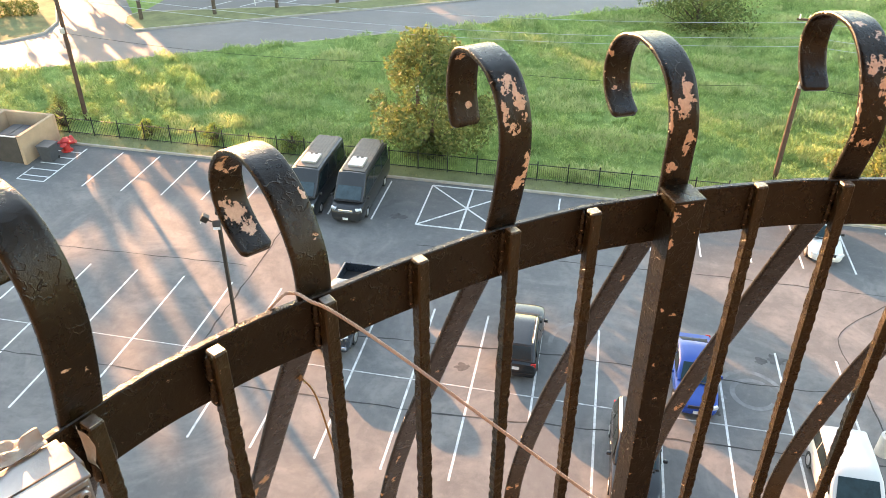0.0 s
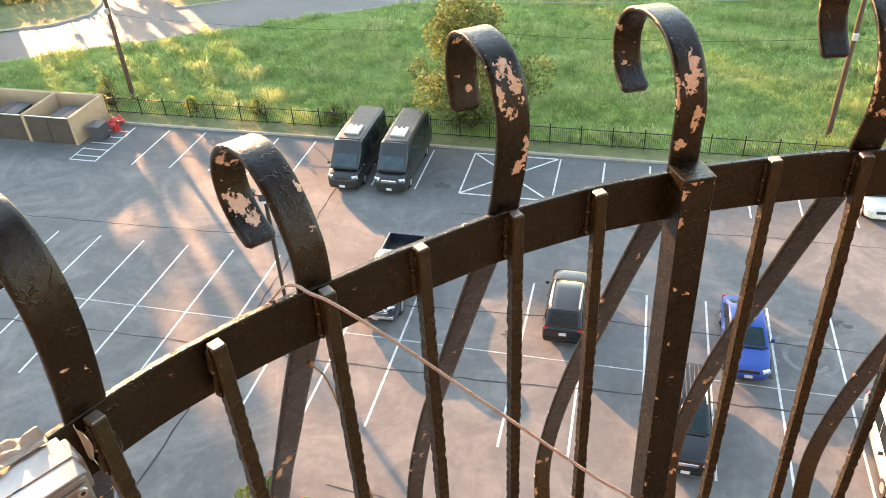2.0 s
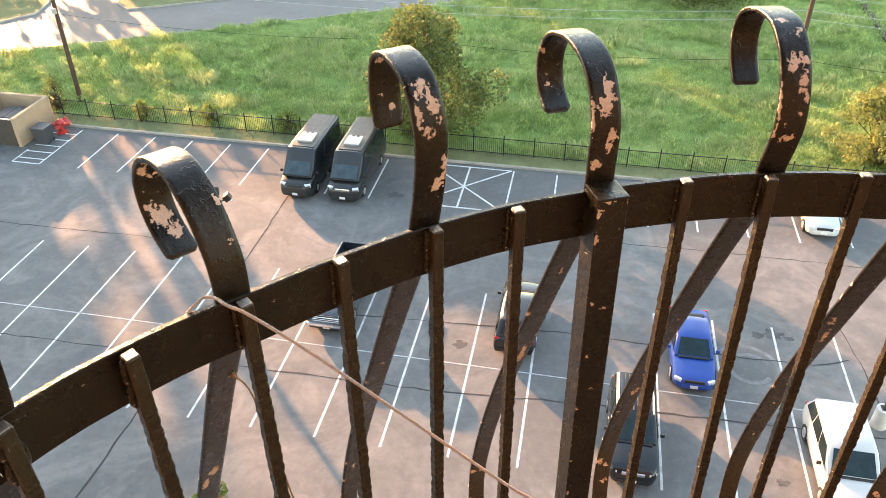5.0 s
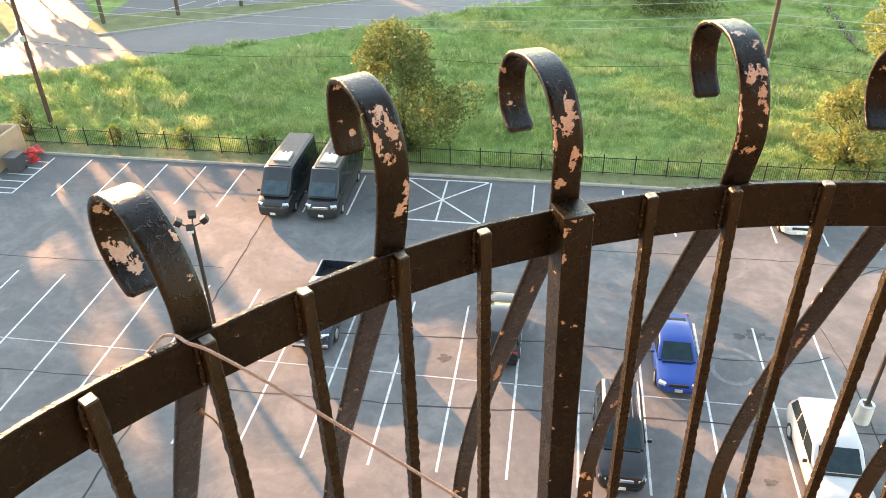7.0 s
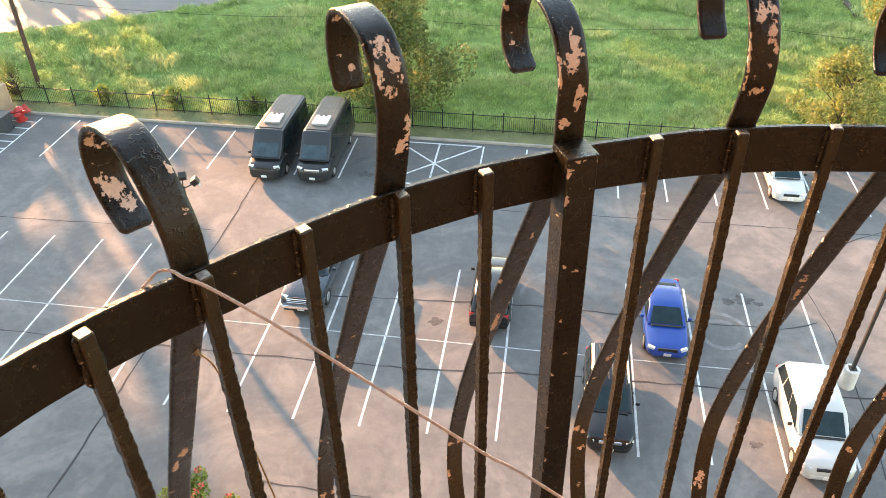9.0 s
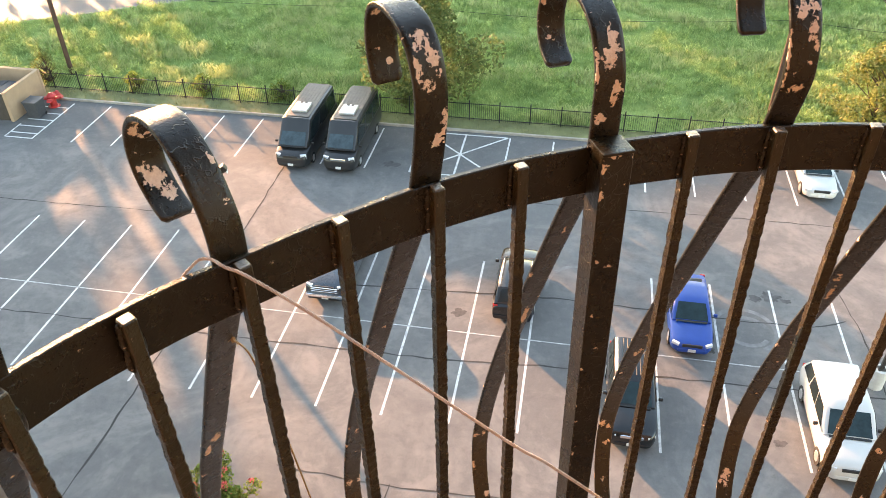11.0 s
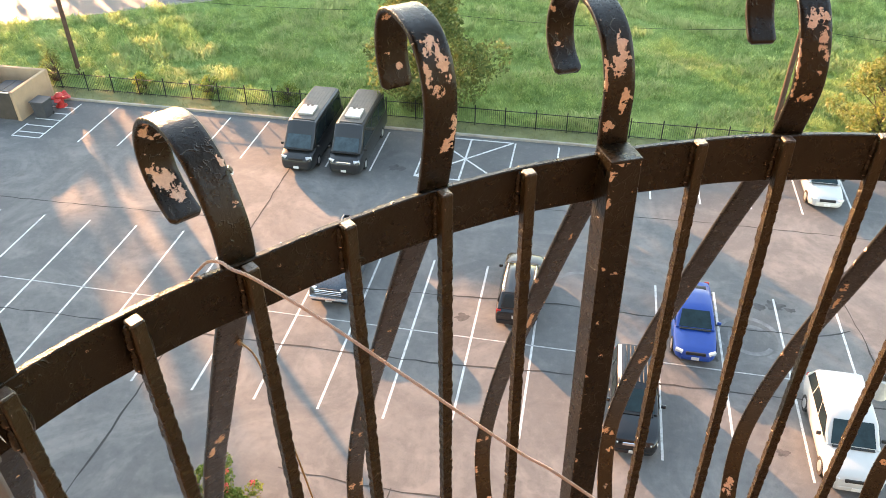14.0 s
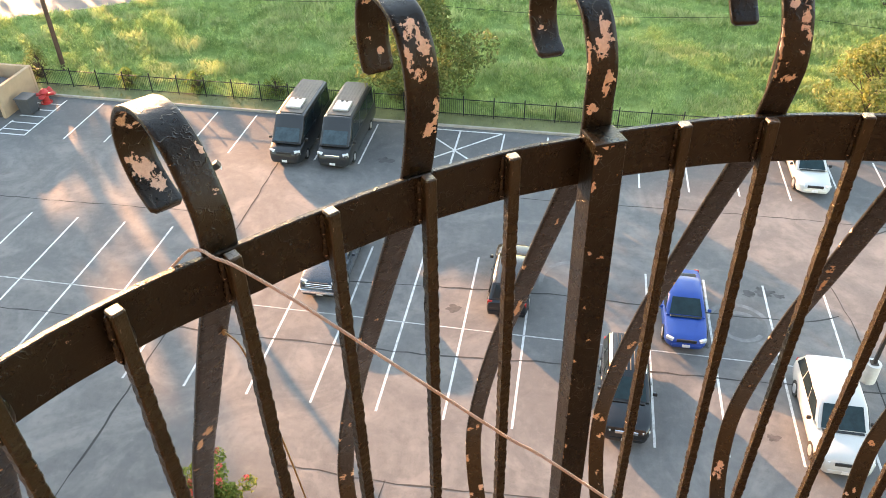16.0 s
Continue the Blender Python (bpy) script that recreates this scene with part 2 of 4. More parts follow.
M_SCREEN = plain("windscreen_glass", (0.012, 0.03, 0.035), 0.05, 0, 0.4, 2.5)
M_VSCREEN = plain("van_windscreen_sky_tint", (0.045, 0.07, 0.085), 0.05, 0, 0.35, 2.0)
for glass in (M_GLASS, M_SCREEN, M_VSCREEN):
    glass.node_tree.nodes["Principled BSDF"].inputs["Specular IOR Level"].default_value = 0.32
M_TRIM = plain("black_trim", (0.018, 0.018, 0.019), 0.55, 0, 0.2, 6.0)
M_BLUE = plain("blue_car_paint", (0.0002, 0.05, 0.28), 0.4, 0.0, 0.1, 1.2, 0, 0.3)
M_CBLACK = plain("black_car_paint", (0.012, 0.012, 0.013), 0.2, 0.0, 0.2, 1.2, 0, 0.25)
M_CGREY = plain("charcoal_van_paint", (0.02, 0.021, 0.023), 0.4, 0.1, 0.2, 1.2, 0, 0.35)
M_CNAVY = plain("dark_slate_car_paint", (0.022, 0.032, 0.045), 0.28, 0.2, 0.15, 1.2, 0, 1.0)
M_CWHITE = plain("white_car_paint", (0.52, 0.515, 0.50), 0.3, 0, 0.05, 1.2, 0, 1.0)
M_PLATE = plain("plate_white", (0.7, 0.7, 0.7), 0.5, 0, 0.1, 10.0)
M_PETAL = plain("red_petals", (0.85, 0.12, 0.11), 0.6, 0, 0.3, 20.0)
M_WALL = plain("brown_stucco_wall", (0.09, 0.068, 0.052), 0.9, 0, 0.15, 2.0, 0.4)
M_BRICK = plain("brown_brick_wall", (0.28, 0.18, 0.13), 0.9, 0, 0.2, 1.0, 0.3)


# ---------------------------------------------------------------- mesh helpers
def mesh_of(bm, name, material, smooth=False):
    me = bpy.data.meshes.new(name)
    bmesh.ops.recalc_face_normals(bm, faces=bm.faces)
    bm.to_mesh(me)
    bm.free()
    if material:
        me.materials.append(material)
    if smooth:
        me.shade_smooth()
    return me


def part(name, bm, material, parent, label="", smooth=False):
    ob = new(name, mesh_of(bm, name, material, smooth))
    ob.parent = parent
    return tagged(ob, label) if label else ob


def thing(name, bm, material, label, category, kind="", group="", smooth=False, at=None):
    ob = new(name, mesh_of(bm, name, material, smooth))
    if at:
        ob.matrix_world = at
    return tagged(ob, label, category, group, kind)


def empty(name, label, category, at=None, group="", kind=""):
    ob = new(name)
    ob.empty_display_size = 0.2
    if at:
        ob.matrix_basis = at
    return tagged(ob, label, category, group, kind)


def box(x, y, z, sx, sy, sz, bevel=0.0, seg=1, bm=None, turn=None):
    """A box by its centre and size, edges rounded by bevel."""
    b = bm or bmesh.new()
    made = bmesh.ops.create_cube(b, size=1.0)["verts"]
    m = Matrix.Translation((x, y, z)) @ (turn or Matrix()) @ Matrix.Diagonal((sx, sy, sz, 1))
    bmesh.ops.transform(b, matrix=m, verts=made)
    if bevel:
        edges = {e for v in made for e in v.link_edges}
        bmesh.ops.bevel(b, geom=list(edges), offset=bevel, segments=seg, affect="EDGES", profile=0.6)
    return b


def cyl(p, q, r0, r1=None, n=12, bm=None, cap=True):
    """A tapered rod from p to q."""
    b = bm or bmesh.new()
    p, q = Vector(p), Vector(q)
    d = q - p
    m = Matrix.Translation((p + q) / 2) @ d.to_track_quat("Z", "Y").to_matrix().to_4x4()
    bmesh.ops.create_cone(b, cap_ends=cap, segments=n, radius1=r0, radius2=r0 if r1 is None else r1, depth=d.length, matrix=m)
    return b


def loft(rings, bm=None, closed=True, caps=True):
    b = bm or bmesh.new()
    vs = [[b.verts.new(p) for p in r] for r in rings]
    n = len(rings[0])
    for a, c in zip(vs, vs[1:]):
        for i in range(n if closed else n - 1):
            j = (i + 1) % n
            b.faces.new((a[i], a[j], c[j], c[i]))
    if caps and closed:
        b.faces.new(vs[0][::-1])
        b.faces.new(vs[-1])
    return b


def smooth_line(pts, step):
    """Points at even steps along a Catmull-Rom curve through pts (any dimension)."""
    p = [np.array(q, float) for q in pts]
    p = [2 * p[0] - p[1]] + p + [2 * p[-1] - p[-2]]
    dense = []
    for i in range(1, len(p) - 2):
        for t in np.linspace(0, 1, 24, endpoint=False):
            a, b, c, d = p[i - 1:i + 3]
            dense.append(0.5 * (2 * b + (c - a) * t + (2 * a - 5 * b + 4 * c - d) * t * t + (3 * b - a - 3 * c + d) * t ** 3))
    dense.append(p[-2])
    dense = np.array(dense)
    s = np.concatenate([[0], np.cumsum(np.linalg.norm(np.diff(dense, axis=0), axis=1))])
    at = np.linspace(0, s[-1], max(2, int(round(s[-1] / step)) + 1))
    return np.stack([np.interp(at, s, dense[:, k]) for k in range(dense.shape[1])], 1), at


def tube(pts, r, n=8, bm=None, step=None, wobble=None):
    """A round tube along points."""
    if step:
        pts, _ = smooth_line(pts, step)
    pts = [Vector(p) for p in pts]
    rings = []
    up = Vector((0, 0, 1))
    for i, p in enumerate(pts):
        d = (pts[min(i + 1, len(pts) - 1)] - pts[max(i - 1, 0)]).normalized()
        s = d.cross(up)
        s = s.normalized() if s.length > 1e-4 else Vector((1, 0, 0))
        u = s.cross(d)
        rr = r if not wobble else r * wobble(i)
        ph = 0 if not wobble else i * 0.35
        rings.append([p + (s * math.cos(a + ph) + u * math.sin(a + ph)) * rr for a in (2 * math.pi * k / n for k in range(n))])
    return loft(rings, bm)


def sheet(pts, z, thick, bm=None):
    """A slab with a polygon outline, top at z."""
    b = bm or bmesh.new()
    top = [b.verts.new((x, y, z)) for x, y in pts]
    bot = [b.verts.new((x, y, z - thick)) for x, y in pts]
    b.faces.new(top)
    b.faces.new(bot[::-1])
    for i in range(len(pts)):
        j = (i + 1) % len(pts)
        b.faces.new((top[j], top[i], bot[i], bot[j]))
    return b


def pydata(name, verts, faces, material):
    me = bpy.data.meshes.new(name)
    me.from_pydata([tuple(v) for v in verts], [], [tuple(f) for f in faces])
    me.materials.append(material)
    return me


# ---------------------------------------------------------------- ground and road
KERB_Y = 43.25
FENCE_Y = 44.6


def road_edge(x):
    return 63.0 + 0.605 * (x + 34.0)


g = bmesh.new()
sheet([(-1500, -1500), (1500, -1500), (1500, 1500), (-1500, 1500)], -0.12, 0.3, g)
thing("ground", g, M_SOIL, "grassy ground reaching to the horizon", "ground", "structure")

lot = sheet([(-75, -1.2), (70, -1.2), (70, KERB_Y), (-75, KERB_Y)], 0.0, 0.1)
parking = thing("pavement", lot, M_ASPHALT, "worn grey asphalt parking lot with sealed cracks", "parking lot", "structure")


def field_height(x, y):
    rise = max(0.0, min(1.0, (y - KERB_Y - 0.6) / 2.5))
    return 0.13 + rise * (0.07 + 0.16 * noise.noise((x * 0.11, y * 0.11, 0)) + 0.17 * noise.noise((x * 0.42, y * 0.42, 3)) + 0.05 * noise.noise((x * 1.1, y * 1.1, 6)))


def meadow():
    xs = np.arange(-75, 71, 0.5)
    rows = np.linspace(0, 1, 100)
    verts, faces = [], []
    for x in xs:
        end = max(road_edge(x) - 0.25, KERB_Y + 0.6)
        for r in rows:
            y = KERB_Y + 0.16 + (end - KERB_Y - 0.16) * r
            verts.append((x, y, 0.14 if r in (0, 1) else max(0.04, field_height(x, y))))
    n = len(rows)
    for i in range(len(xs) - 1):
        for j in range(n - 1):
            a = i * n + j
            faces.append((a, a + n, a + n + 1, a + 1))
    ob = new("grass_field", pydata("grass_field", verts, faces, M_SOIL))
    ob.data.materials.append(M_DRY)
    for pl in ob.data.polygons:
        pl.material_index = int(pl.center.y < KERB_Y + 1.6)
    ob.data.shade_smooth()
    tagged(ob, "rough green meadow sloping to the road", "meadow", "", "structure")


meadow()
far_e = lambda x: road_edge(x) + 9.7
rd = sheet([(-140, road_edge(-140)), (-75, road_edge(-75)), (60, road_edge(60)), (60, far_e(60)), (-43.0, far_e(-43)), (-52.5, 80.0), (-70.0, 112.0),
            (-80.0, 106.0), (-56.0, 70.0), (-53.6, 61.6), (-60.0, 56.0), (-140, far_e(-140))], 0.02, 0.12)
thing("road", rd, M_ROAD, "pale concrete street with a side street branching off", "road", "structure")


def kerb(points, name="kerb", w=0.16, h=0.15, base=0.0, label="weathered concrete kerb"):
    b = bmesh.new()
    for (x0, y0), (x1, y1) in zip(points, points[1:]):
        ln = math.hypot(x1 - x0, y1 - y0)
        a = math.atan2(y1 - y0, x1 - x0)
        box((x0 + x1) / 2, (y0 + y1) / 2, base + h / 2 - 0.03, ln, w, h + 0.06, 0.02, 1, b, Matrix.Rotation(a, 4, "Z"))
    return thing(name, b, M_KERB, label, "kerb", "structure")


kerb([(-75, KERB_Y + 0.08), (70, KERB_Y + 0.08)])
kerb([(-75, road_edge(-75)), (60, road_edge(60))], base=0.02, h=0.13)
ISLAND = [(-43.6, far_e(-43.6) + 0.3), (20, far_e(20)), (20, far_e(20) + 3.6), (-30, far_e(-30) + 3.6), (-46.0, 72.6), (-46.6, 71.0), (-45.4, 68.6)]
isl = sheet(ISLAND, 0.16, 0.2)
thing("verge", isl, M_DRY, "grass verge between street and far car park", "verge", "structure")
kerb(ISLAND + ISLAND[:1], base=0.02, h=0.15)
LEFT = [(-53.4, 61.2), (-51.4, 64.4), (-52.2, 67.6), (-58.0, 76.0), (-90.0, 76.0), (-90.0, 44.0)]
lf = sheet(LEFT, 0.16, 0.2)
thing("verge", lf, M_DRY, "grass corner plot beside the side street", "verge", "structure")
kerb(LEFT + LEFT[:1], base=0.02, h=0.15)
far_lot = sheet([(-46, 73.2), (-30, far_e(-30) + 3.7), (30, far_e(30) + 3.7), (30, 140), (-46, 140)], 0.03, 0.1)
thing("pavement", far_lot, M_ROAD, "pale concrete car park across the street", "parking lot", "structure")
for j in range(7):
    fx = -40 + 4.2 * j
    fy = far_e(fx) + 5.2
    b = box(fx, fy + 2.4, 0.032, 0.12, 5.0, 0.008, 0, 1, None, Matrix.Rotation(radians(-30), 4, "Z"))
    thing("far_parking_line", b, M_LINE, "white painted bay line across the street", "marking", "structure")

# ---------------------------------------------------------------- parking marks
STALL, MID_X, MID_Y, MID_L = 2.7, -14.365, 25.03, 5.24
FAR_X, FAR_Y, FAR_L = -33.344, 42.88, 4.91


def stripe(x0, y0, x1, y1, w=0.1, lift=0.0):
    ln = math.hypot(x1 - x0, y1 - y0)
    b = box((x0 + x1) / 2, (y0 + y1) / 2, 0.001 + lift, ln, w, 0.008, 0, 1, None, Matrix.Rotation(math.atan2(y1 - y0, x1 - x0), 4, "Z"))
    ob = thing("parking_line", b, M_LINE, "", "", "")
    ob.parent = parking
    return ob


for k in range(-9, 11):
    x = MID_X + STALL * k
    stripe(x, MID_Y - MID_L, x, MID_Y + MID_L)
stripe(MID_X - 9 * STALL, MID_Y, MID_X + 10 * STALL, MID_Y, 0.06, 0.002).data.materials[0] = M_LINE_OLD
for k in list(range(0, 10)) + list(range(11, 22)):
    x = FAR_X + STALL * k
    stripe(x, FAR_Y - FAR_L, x, FAR_Y)
hx0, hx1 = FAR_X + STALL * 9, FAR_X + STALL * 11 - 0.15
hy0, hy1 = FAR_Y - FAR_L, FAR_Y
for q in ((hx0, hy0, hx1, hy0), (hx0, hy1, hx1, hy1), (hx0, hy0, hx1, hy1), (hx0, hy1, hx1, hy0), ((hx0 + hx1) / 2, hy0, (hx0 + hx1) / 2, hy1)):
    stripe(*q, 0.12, 0.0015 * (q[0] != q[2]) * (1 + (q[1] != q[3]) + (q[1] > q[3])))
stripe(-35.25, 38.0, -33.34, 38.0)
stripe(-35.25, 38.0, -35.25, 39.7)
for j in range(5):
    stripe(-35.2, 38.6 + 0.9 * j, -33.4, 38.6 + 0.9 * j, 0.1)


def crack(pts, w=0.07):
    """A wandering band of sealant on the asphalt."""
    random.seed(int(abs(pts[0][0] * 13 + pts[0][1] * 7)) + len(pts))
    line, _ = smooth_line(pts, 0.6)
    b = bmesh.new()
    left, right = [], []
    for i, (x, y) in enumerate(line):
        d = line[min(i + 1, len(line) - 1)] - line[max(i - 1, 0)]
        d = d / np.linalg.norm(d)
        o = random.uniform(-0.05, 0.05)
        ww = w * random.uniform(0.3, 0.85)
        left.append(b.verts.new((x - d[1] * (o + ww), y + d[0] * (o + ww), 0.0065)))
        right.append(b.verts.new((x - d[1] * (o - ww), y + d[0] * (o - ww), 0.0065)))
    for i in range(len(left) - 1):
        b.faces.new((left[i], right[i], right[i + 1], left[i + 1]))
    ob = thing("crack_seal", b, M_TAR, "", "", "")
    ob.parent = parking


crack([(-45, 31.2), (-31.3, 31.46), (-21.2, 31.75), (-17, 31.9)], 0.05)
crack([(-34, 22.9), (-25.2, 22.96), (-19.5, 23.06), (-11.5, 23.08), (-4, 23.24), (0.9, 23.6), (9.3, 23.9), (16, 24.1)], 0.06)
crack([(-16.6, 9), (-16.6, 14.7), (-16.5, 20), (-16.4, 31.9), (-16.5, 37), (-16.6, 43)], 0.07)
crack([(-10, 27.4), (-4.8, 27.7), (0.5, 28.0), (10.5, 27.9), (13, 28.6)], 0.06)
crack([(19, 37.0), (16.2, 35.4), (13.8, 33.1), (13.05, 32.0), (13.05, 30.8), (13.6, 26.1), (13.4, 17)], 0.05)
crack([(-8.5, 35.8), (0, 35.9), (9, 36.2), (22, 36.1)], 0.05)
crack([(-9.5, 16.8), (-5, 16.6), (2, 16.9), (9, 16.5)], 0.05)
crack([(-5.2, 16.7), (-5.3, 14.0), (-5.2, 10)], 0.05)


def tyre_mark(x, y, r, a0, a1, z, w=0.11):
    b = bmesh.new()
    vs = []
    for a in np.linspace(radians(a0), radians(a1), 28):
        vs.append([b.verts.new((x + (r + d) * math.cos(a), y + (r + d) * math.sin(a), z)) for d in (-w, w)])
    for p, q in zip(vs, vs[1:]):
        b.faces.new((p[0], p[1], q[1], q[0]))
    ob = thing("tyre_mark", b, M_MARK, "", "", "")
    ob.parent = parking


for mk in ((8.6, 27.2, 0.9, 20, 330), (8.5, 27.3, 1.35, -60, 210), (1.2, 29.0, 1.6, 60, 190)):
    tyre_mark(*mk, 0.0035)


def oil_stain(x, y, r, seed):
    """A ragged dark patch soaked into the asphalt."""
    b = bmesh.new()
    ring = []
    for j in range(40):
        a = 2 * math.pi * j / 40
        q = r * (0.75 + 0.5 * noise.noise((math.cos(a) * 1.6, math.sin(a) * 1.6, seed)) + 0.25 * noise.noise((math.cos(a) * 5, math.sin(a) * 5, seed)))
        ring.append(b.verts.new((x + q * 1.3 * math.cos(a), y + q * math.sin(a), 0.003)))
    b.faces.new(ring)
    ob = thing("oil_stain", b, M_OIL, "", "", "")
    ob.parent = parking


for st in ((9.95, 29.75, 0.42, 2), (9.2, 29.55, 0.3, 5), (10.6, 29.6, 0.22, 7), (-10.3, 38.6, 0.45, 9), (9.0, 21.0, 0.25, 11), (6.9, 25.7, 0.2, 13), (-4.2, 26.3, 0.3, 15)):
    oil_stain(*st)


# ---------------------------------------------------------------- vehicles
def panel(parent, name, corners, material, lift=0.012, label=""):
    """A thin pane on four corners, lifted along its normal."""
    c = [Vector(p) for p in corners]
    n = (c[1] - c[0]).cross(c[3] - c[0]).normalized()
    b = loft([[p - n * 0.004 for p in c], [p + n * lift for p in c]])
    return part(name, b, material, parent, label)


def lerp(a, b, t):
    return Vector(a) * (1 - t) + Vector(b) * t


def quad_in(a, b, c, d, u0, u1, v0, v1):
    """A quad inside the quad a b c d."""
    f = lambda u, v: lerp(lerp(a, b, u), lerp(d, c, u), v)
    return [f(u0, v0), f(u1, v0), f(u1, v1), f(u0, v1)]


def wheel(parent, x, y, r, w):
    s = 1 if x > 0 else -1
    t = part("wheel", cyl((x - s * w, y, r), (x, y, r), r * 0.96, r, 20), M_TYRE, parent, smooth=False)
    b = cyl((x - s * 0.02, y, r), (x + s * 0.012, y, r), r * 0.66, r * 0.6, 14)
    part("rim", b, M_RIM, t, "silver alloy rim")


def vehicle(name, label, L, W, H, paint, hood, belt, cab, stations, at, roof=None, group="parked cars", roof_w=0.78, wheel_r=0.34, bed=None,
            grille=M_TRIM, lamp_h=None, rails=False, windows=True, tails=M_TAIL):
    """A car, its front towards -y. cab: y of windscreen base, roof front, roof rear, rear window base."""
    car = empty(name, label, "van" if name == "van" else "pickup truck" if name == "pickup_truck" else "car", at, group)
    hw = W / 2
    rings = []
    for fy, fw, zt in stations:
        w, y, z0 = hw * fw, fy * L, 0.24 if abs(fy) < 0.46 else 0.32
        half = [(w * 0.93, z0), (w * 0.99, z0 + 0.14), (w, zt * 0.62), (w * 0.985, zt - 0.16), (w * 0.95, zt - 0.05), (w * 0.84, zt), (w * 0.4, zt + 0.02)]
        rings.append([(x, y, z) for x, z in half] + [(-x, y, z) for x, z in half[::-1]])
    body = part("body", loft(rings), paint, car, smooth=True)
    body.data.set_sharp_from_angle(angle=radians(38))
    y0, y1, y2, y3 = cab
    rw, bw = hw * roof_w, hw * 0.955
    zr = H
    cab_rings = []
    for y, w_b, w_t, z_t in ((y0, bw * 0.93, bw * 0.90, belt + 0.02), (y0 + (y1 - y0) * 0.5, bw, (bw + rw) / 2 * 0.97, belt + (zr - belt) * 0.485), (y1, bw, rw, zr - 0.035),
                             ((y1 * 0.7 + y2 * 0.3), bw, rw, zr), ((y1 * 0.3 + y2 * 0.7), bw, rw, zr), (y2, bw, rw, zr - 0.04), (y3, bw * 0.95, bw * 0.88, belt + 0.02)):
        rd_ = min(0.12, (z_t - belt) * 0.2)
        half = [(w_b, belt - 0.06), (w_t + (w_b - w_t) * 0.14, belt + (z_t - belt) * 0.84), (w_t * 0.985, z_t - rd_ * 0.5), (w_t * 0.9, z_t - rd_ * 0.1), (w_t * 0.45, z_t + 0.012)]
        cab_rings.append([(x, y, z) for x, z in half] + [(-x, y, z) for x, z in half[::-1]])
    c = part("cabin", loft(cab_rings), roof or paint, car, smooth=True)
    c.data.set_sharp_from_angle(angle=radians(38))
    fl, fr = (-bw * 0.86, y0, belt + 0.02), (bw * 0.86, y0, belt + 0.02)
    tl, tr = (-rw * 0.86, y1, zr - 0.04), (rw * 0.86, y1, zr - 0.04)
    panel(car, "windscreen", quad_in(fl, fr, tr, tl, 0.04, 0.96, 0.03, 0.52 if name == "van" else 0.92), M_VSCREEN if name == "van" else M_SCREEN, 0.03)
    rl, rr = (bw * 0.84, y3, belt + 0.02), (-bw * 0.84, y3, belt + 0.02)
    sl, sr = (rw * 0.84, y2, zr - 0.05), (-rw * 0.84, y2, zr - 0.05)
    panel(car, "rear_window", quad_in(rl, rr, sr, sl, 0.06, 0.94, 0.1, 0.88), M_GLASS, 0.025)
    if windows:
        for s in (1, -1):
            a, b_ = (s * bw, y0 + 0.1, belt + 0.02), (s * bw, y3 - 0.1, belt + 0.02)
            c2, d = (s * (rw + (bw - rw) * 0.14), y2, belt + (zr - belt) * 0.86), (s * (rw + (bw - rw) * 0.14), y1, belt + (zr - belt) * 0.86)
            cuts = ((0.06, 0.48), (0.52, 0.94)) if (y2 - y1) < 2.0 else ((0.04, 0.34), (0.37, 0.66), (0.69, 0.96))
            for u0, u1 in cuts:
                q = quad_in(a, b_, c2, d, u0, u1, 0.08, 0.92)
                panel(car, "side_window", q if s > 0 else q[::-1], M_GLASS, 0.012)
    part("cowl", box(0, y0 - 0.05, belt + 0.012, bw * 1.5, 0.12, 0.03, 0.01), M_TRIM, car, "black windscreen cowl")
    fz = lamp_h or hood * 0.78
    for s in (1, -1):
        b = box(s * hw * 0.74, -L * 0.466, fz, hw * 0.36, L * 0.03, 0.27 if name == "van" else 0.15, 0.04, 2, None, Matrix.Rotation(s * 0.55, 4, "Z"))
        part("headlight", b, M_LAMPGLASS, car, "clear headlight")
        b = box(s * hw * 0.80, L * 0.482, belt * 0.86, hw * 0.24, 0.12, 0.26, 0.03, 2)
        if tails:
            part("tail_light", b, tails, car, "red tail light")
        b = box(s * (hw + 0.10), y0 + 0.42, belt + 0.08, 0.17, 0.1, 0.14, 0.035, 2)
        part("wing_mirror", b, M_TRIM if paint in (M_CGREY, M_CWHITE) else paint, car)
        for wy in (-L * 0.315, L * 0.29):
            wheel(car, s * hw * 1.005, wy, wheel_r, 0.22)
        part("door_handle", box(s * (hw + 0.012), 0.0 + y0 + 1.15, belt - 0.12, 0.02, 0.14, 0.03, 0.008), paint, car)
    part("grille", box(0, -L * 0.492, fz - 0.03, hw * 0.9, 0.07, 0.22, 0.03, 2), grille, car, "chrome grille" if grille is M_CHROME else "black grille")
    part("front_bumper", box(0, -L * 0.492, 0.42, hw * 1.3, 0.14, 0.2, 0.06, 2), M_TRIM if name != "car" else paint, car)
    part("rear_bumper", box(0, L * 0.492, 0.46, hw * 1.78, 0.14, 0.2, 0.05, 2), paint, car)
    part("number_plate", box(0, -L * 0.5 - 0.035, 0.45, 0.32, 0.02, 0.15), M_PLATE, car, "white number plate")
    part("number_plate", box(0, L * 0.5 + 0.02, belt * 0.72, 0.32, 0.02, 0.15), M_PLATE, car, "white number plate")
    if rails:
        for s in (1, -1):
            b = tube([(s * rw * 0.86, y1 + 0.1, zr + 0.0), (s * rw * 0.88, y1 + 0.25, zr + 0.06), (s * rw * 0.88, y2 - 0.25, zr + 0.06), (s * rw * 0.86, y2 - 0.08, zr)], 0.025, 8, None, 0.12)
            part("roof_rail", b, M_CHROME, car, "bright metal roof rail", smooth=True)
    return car


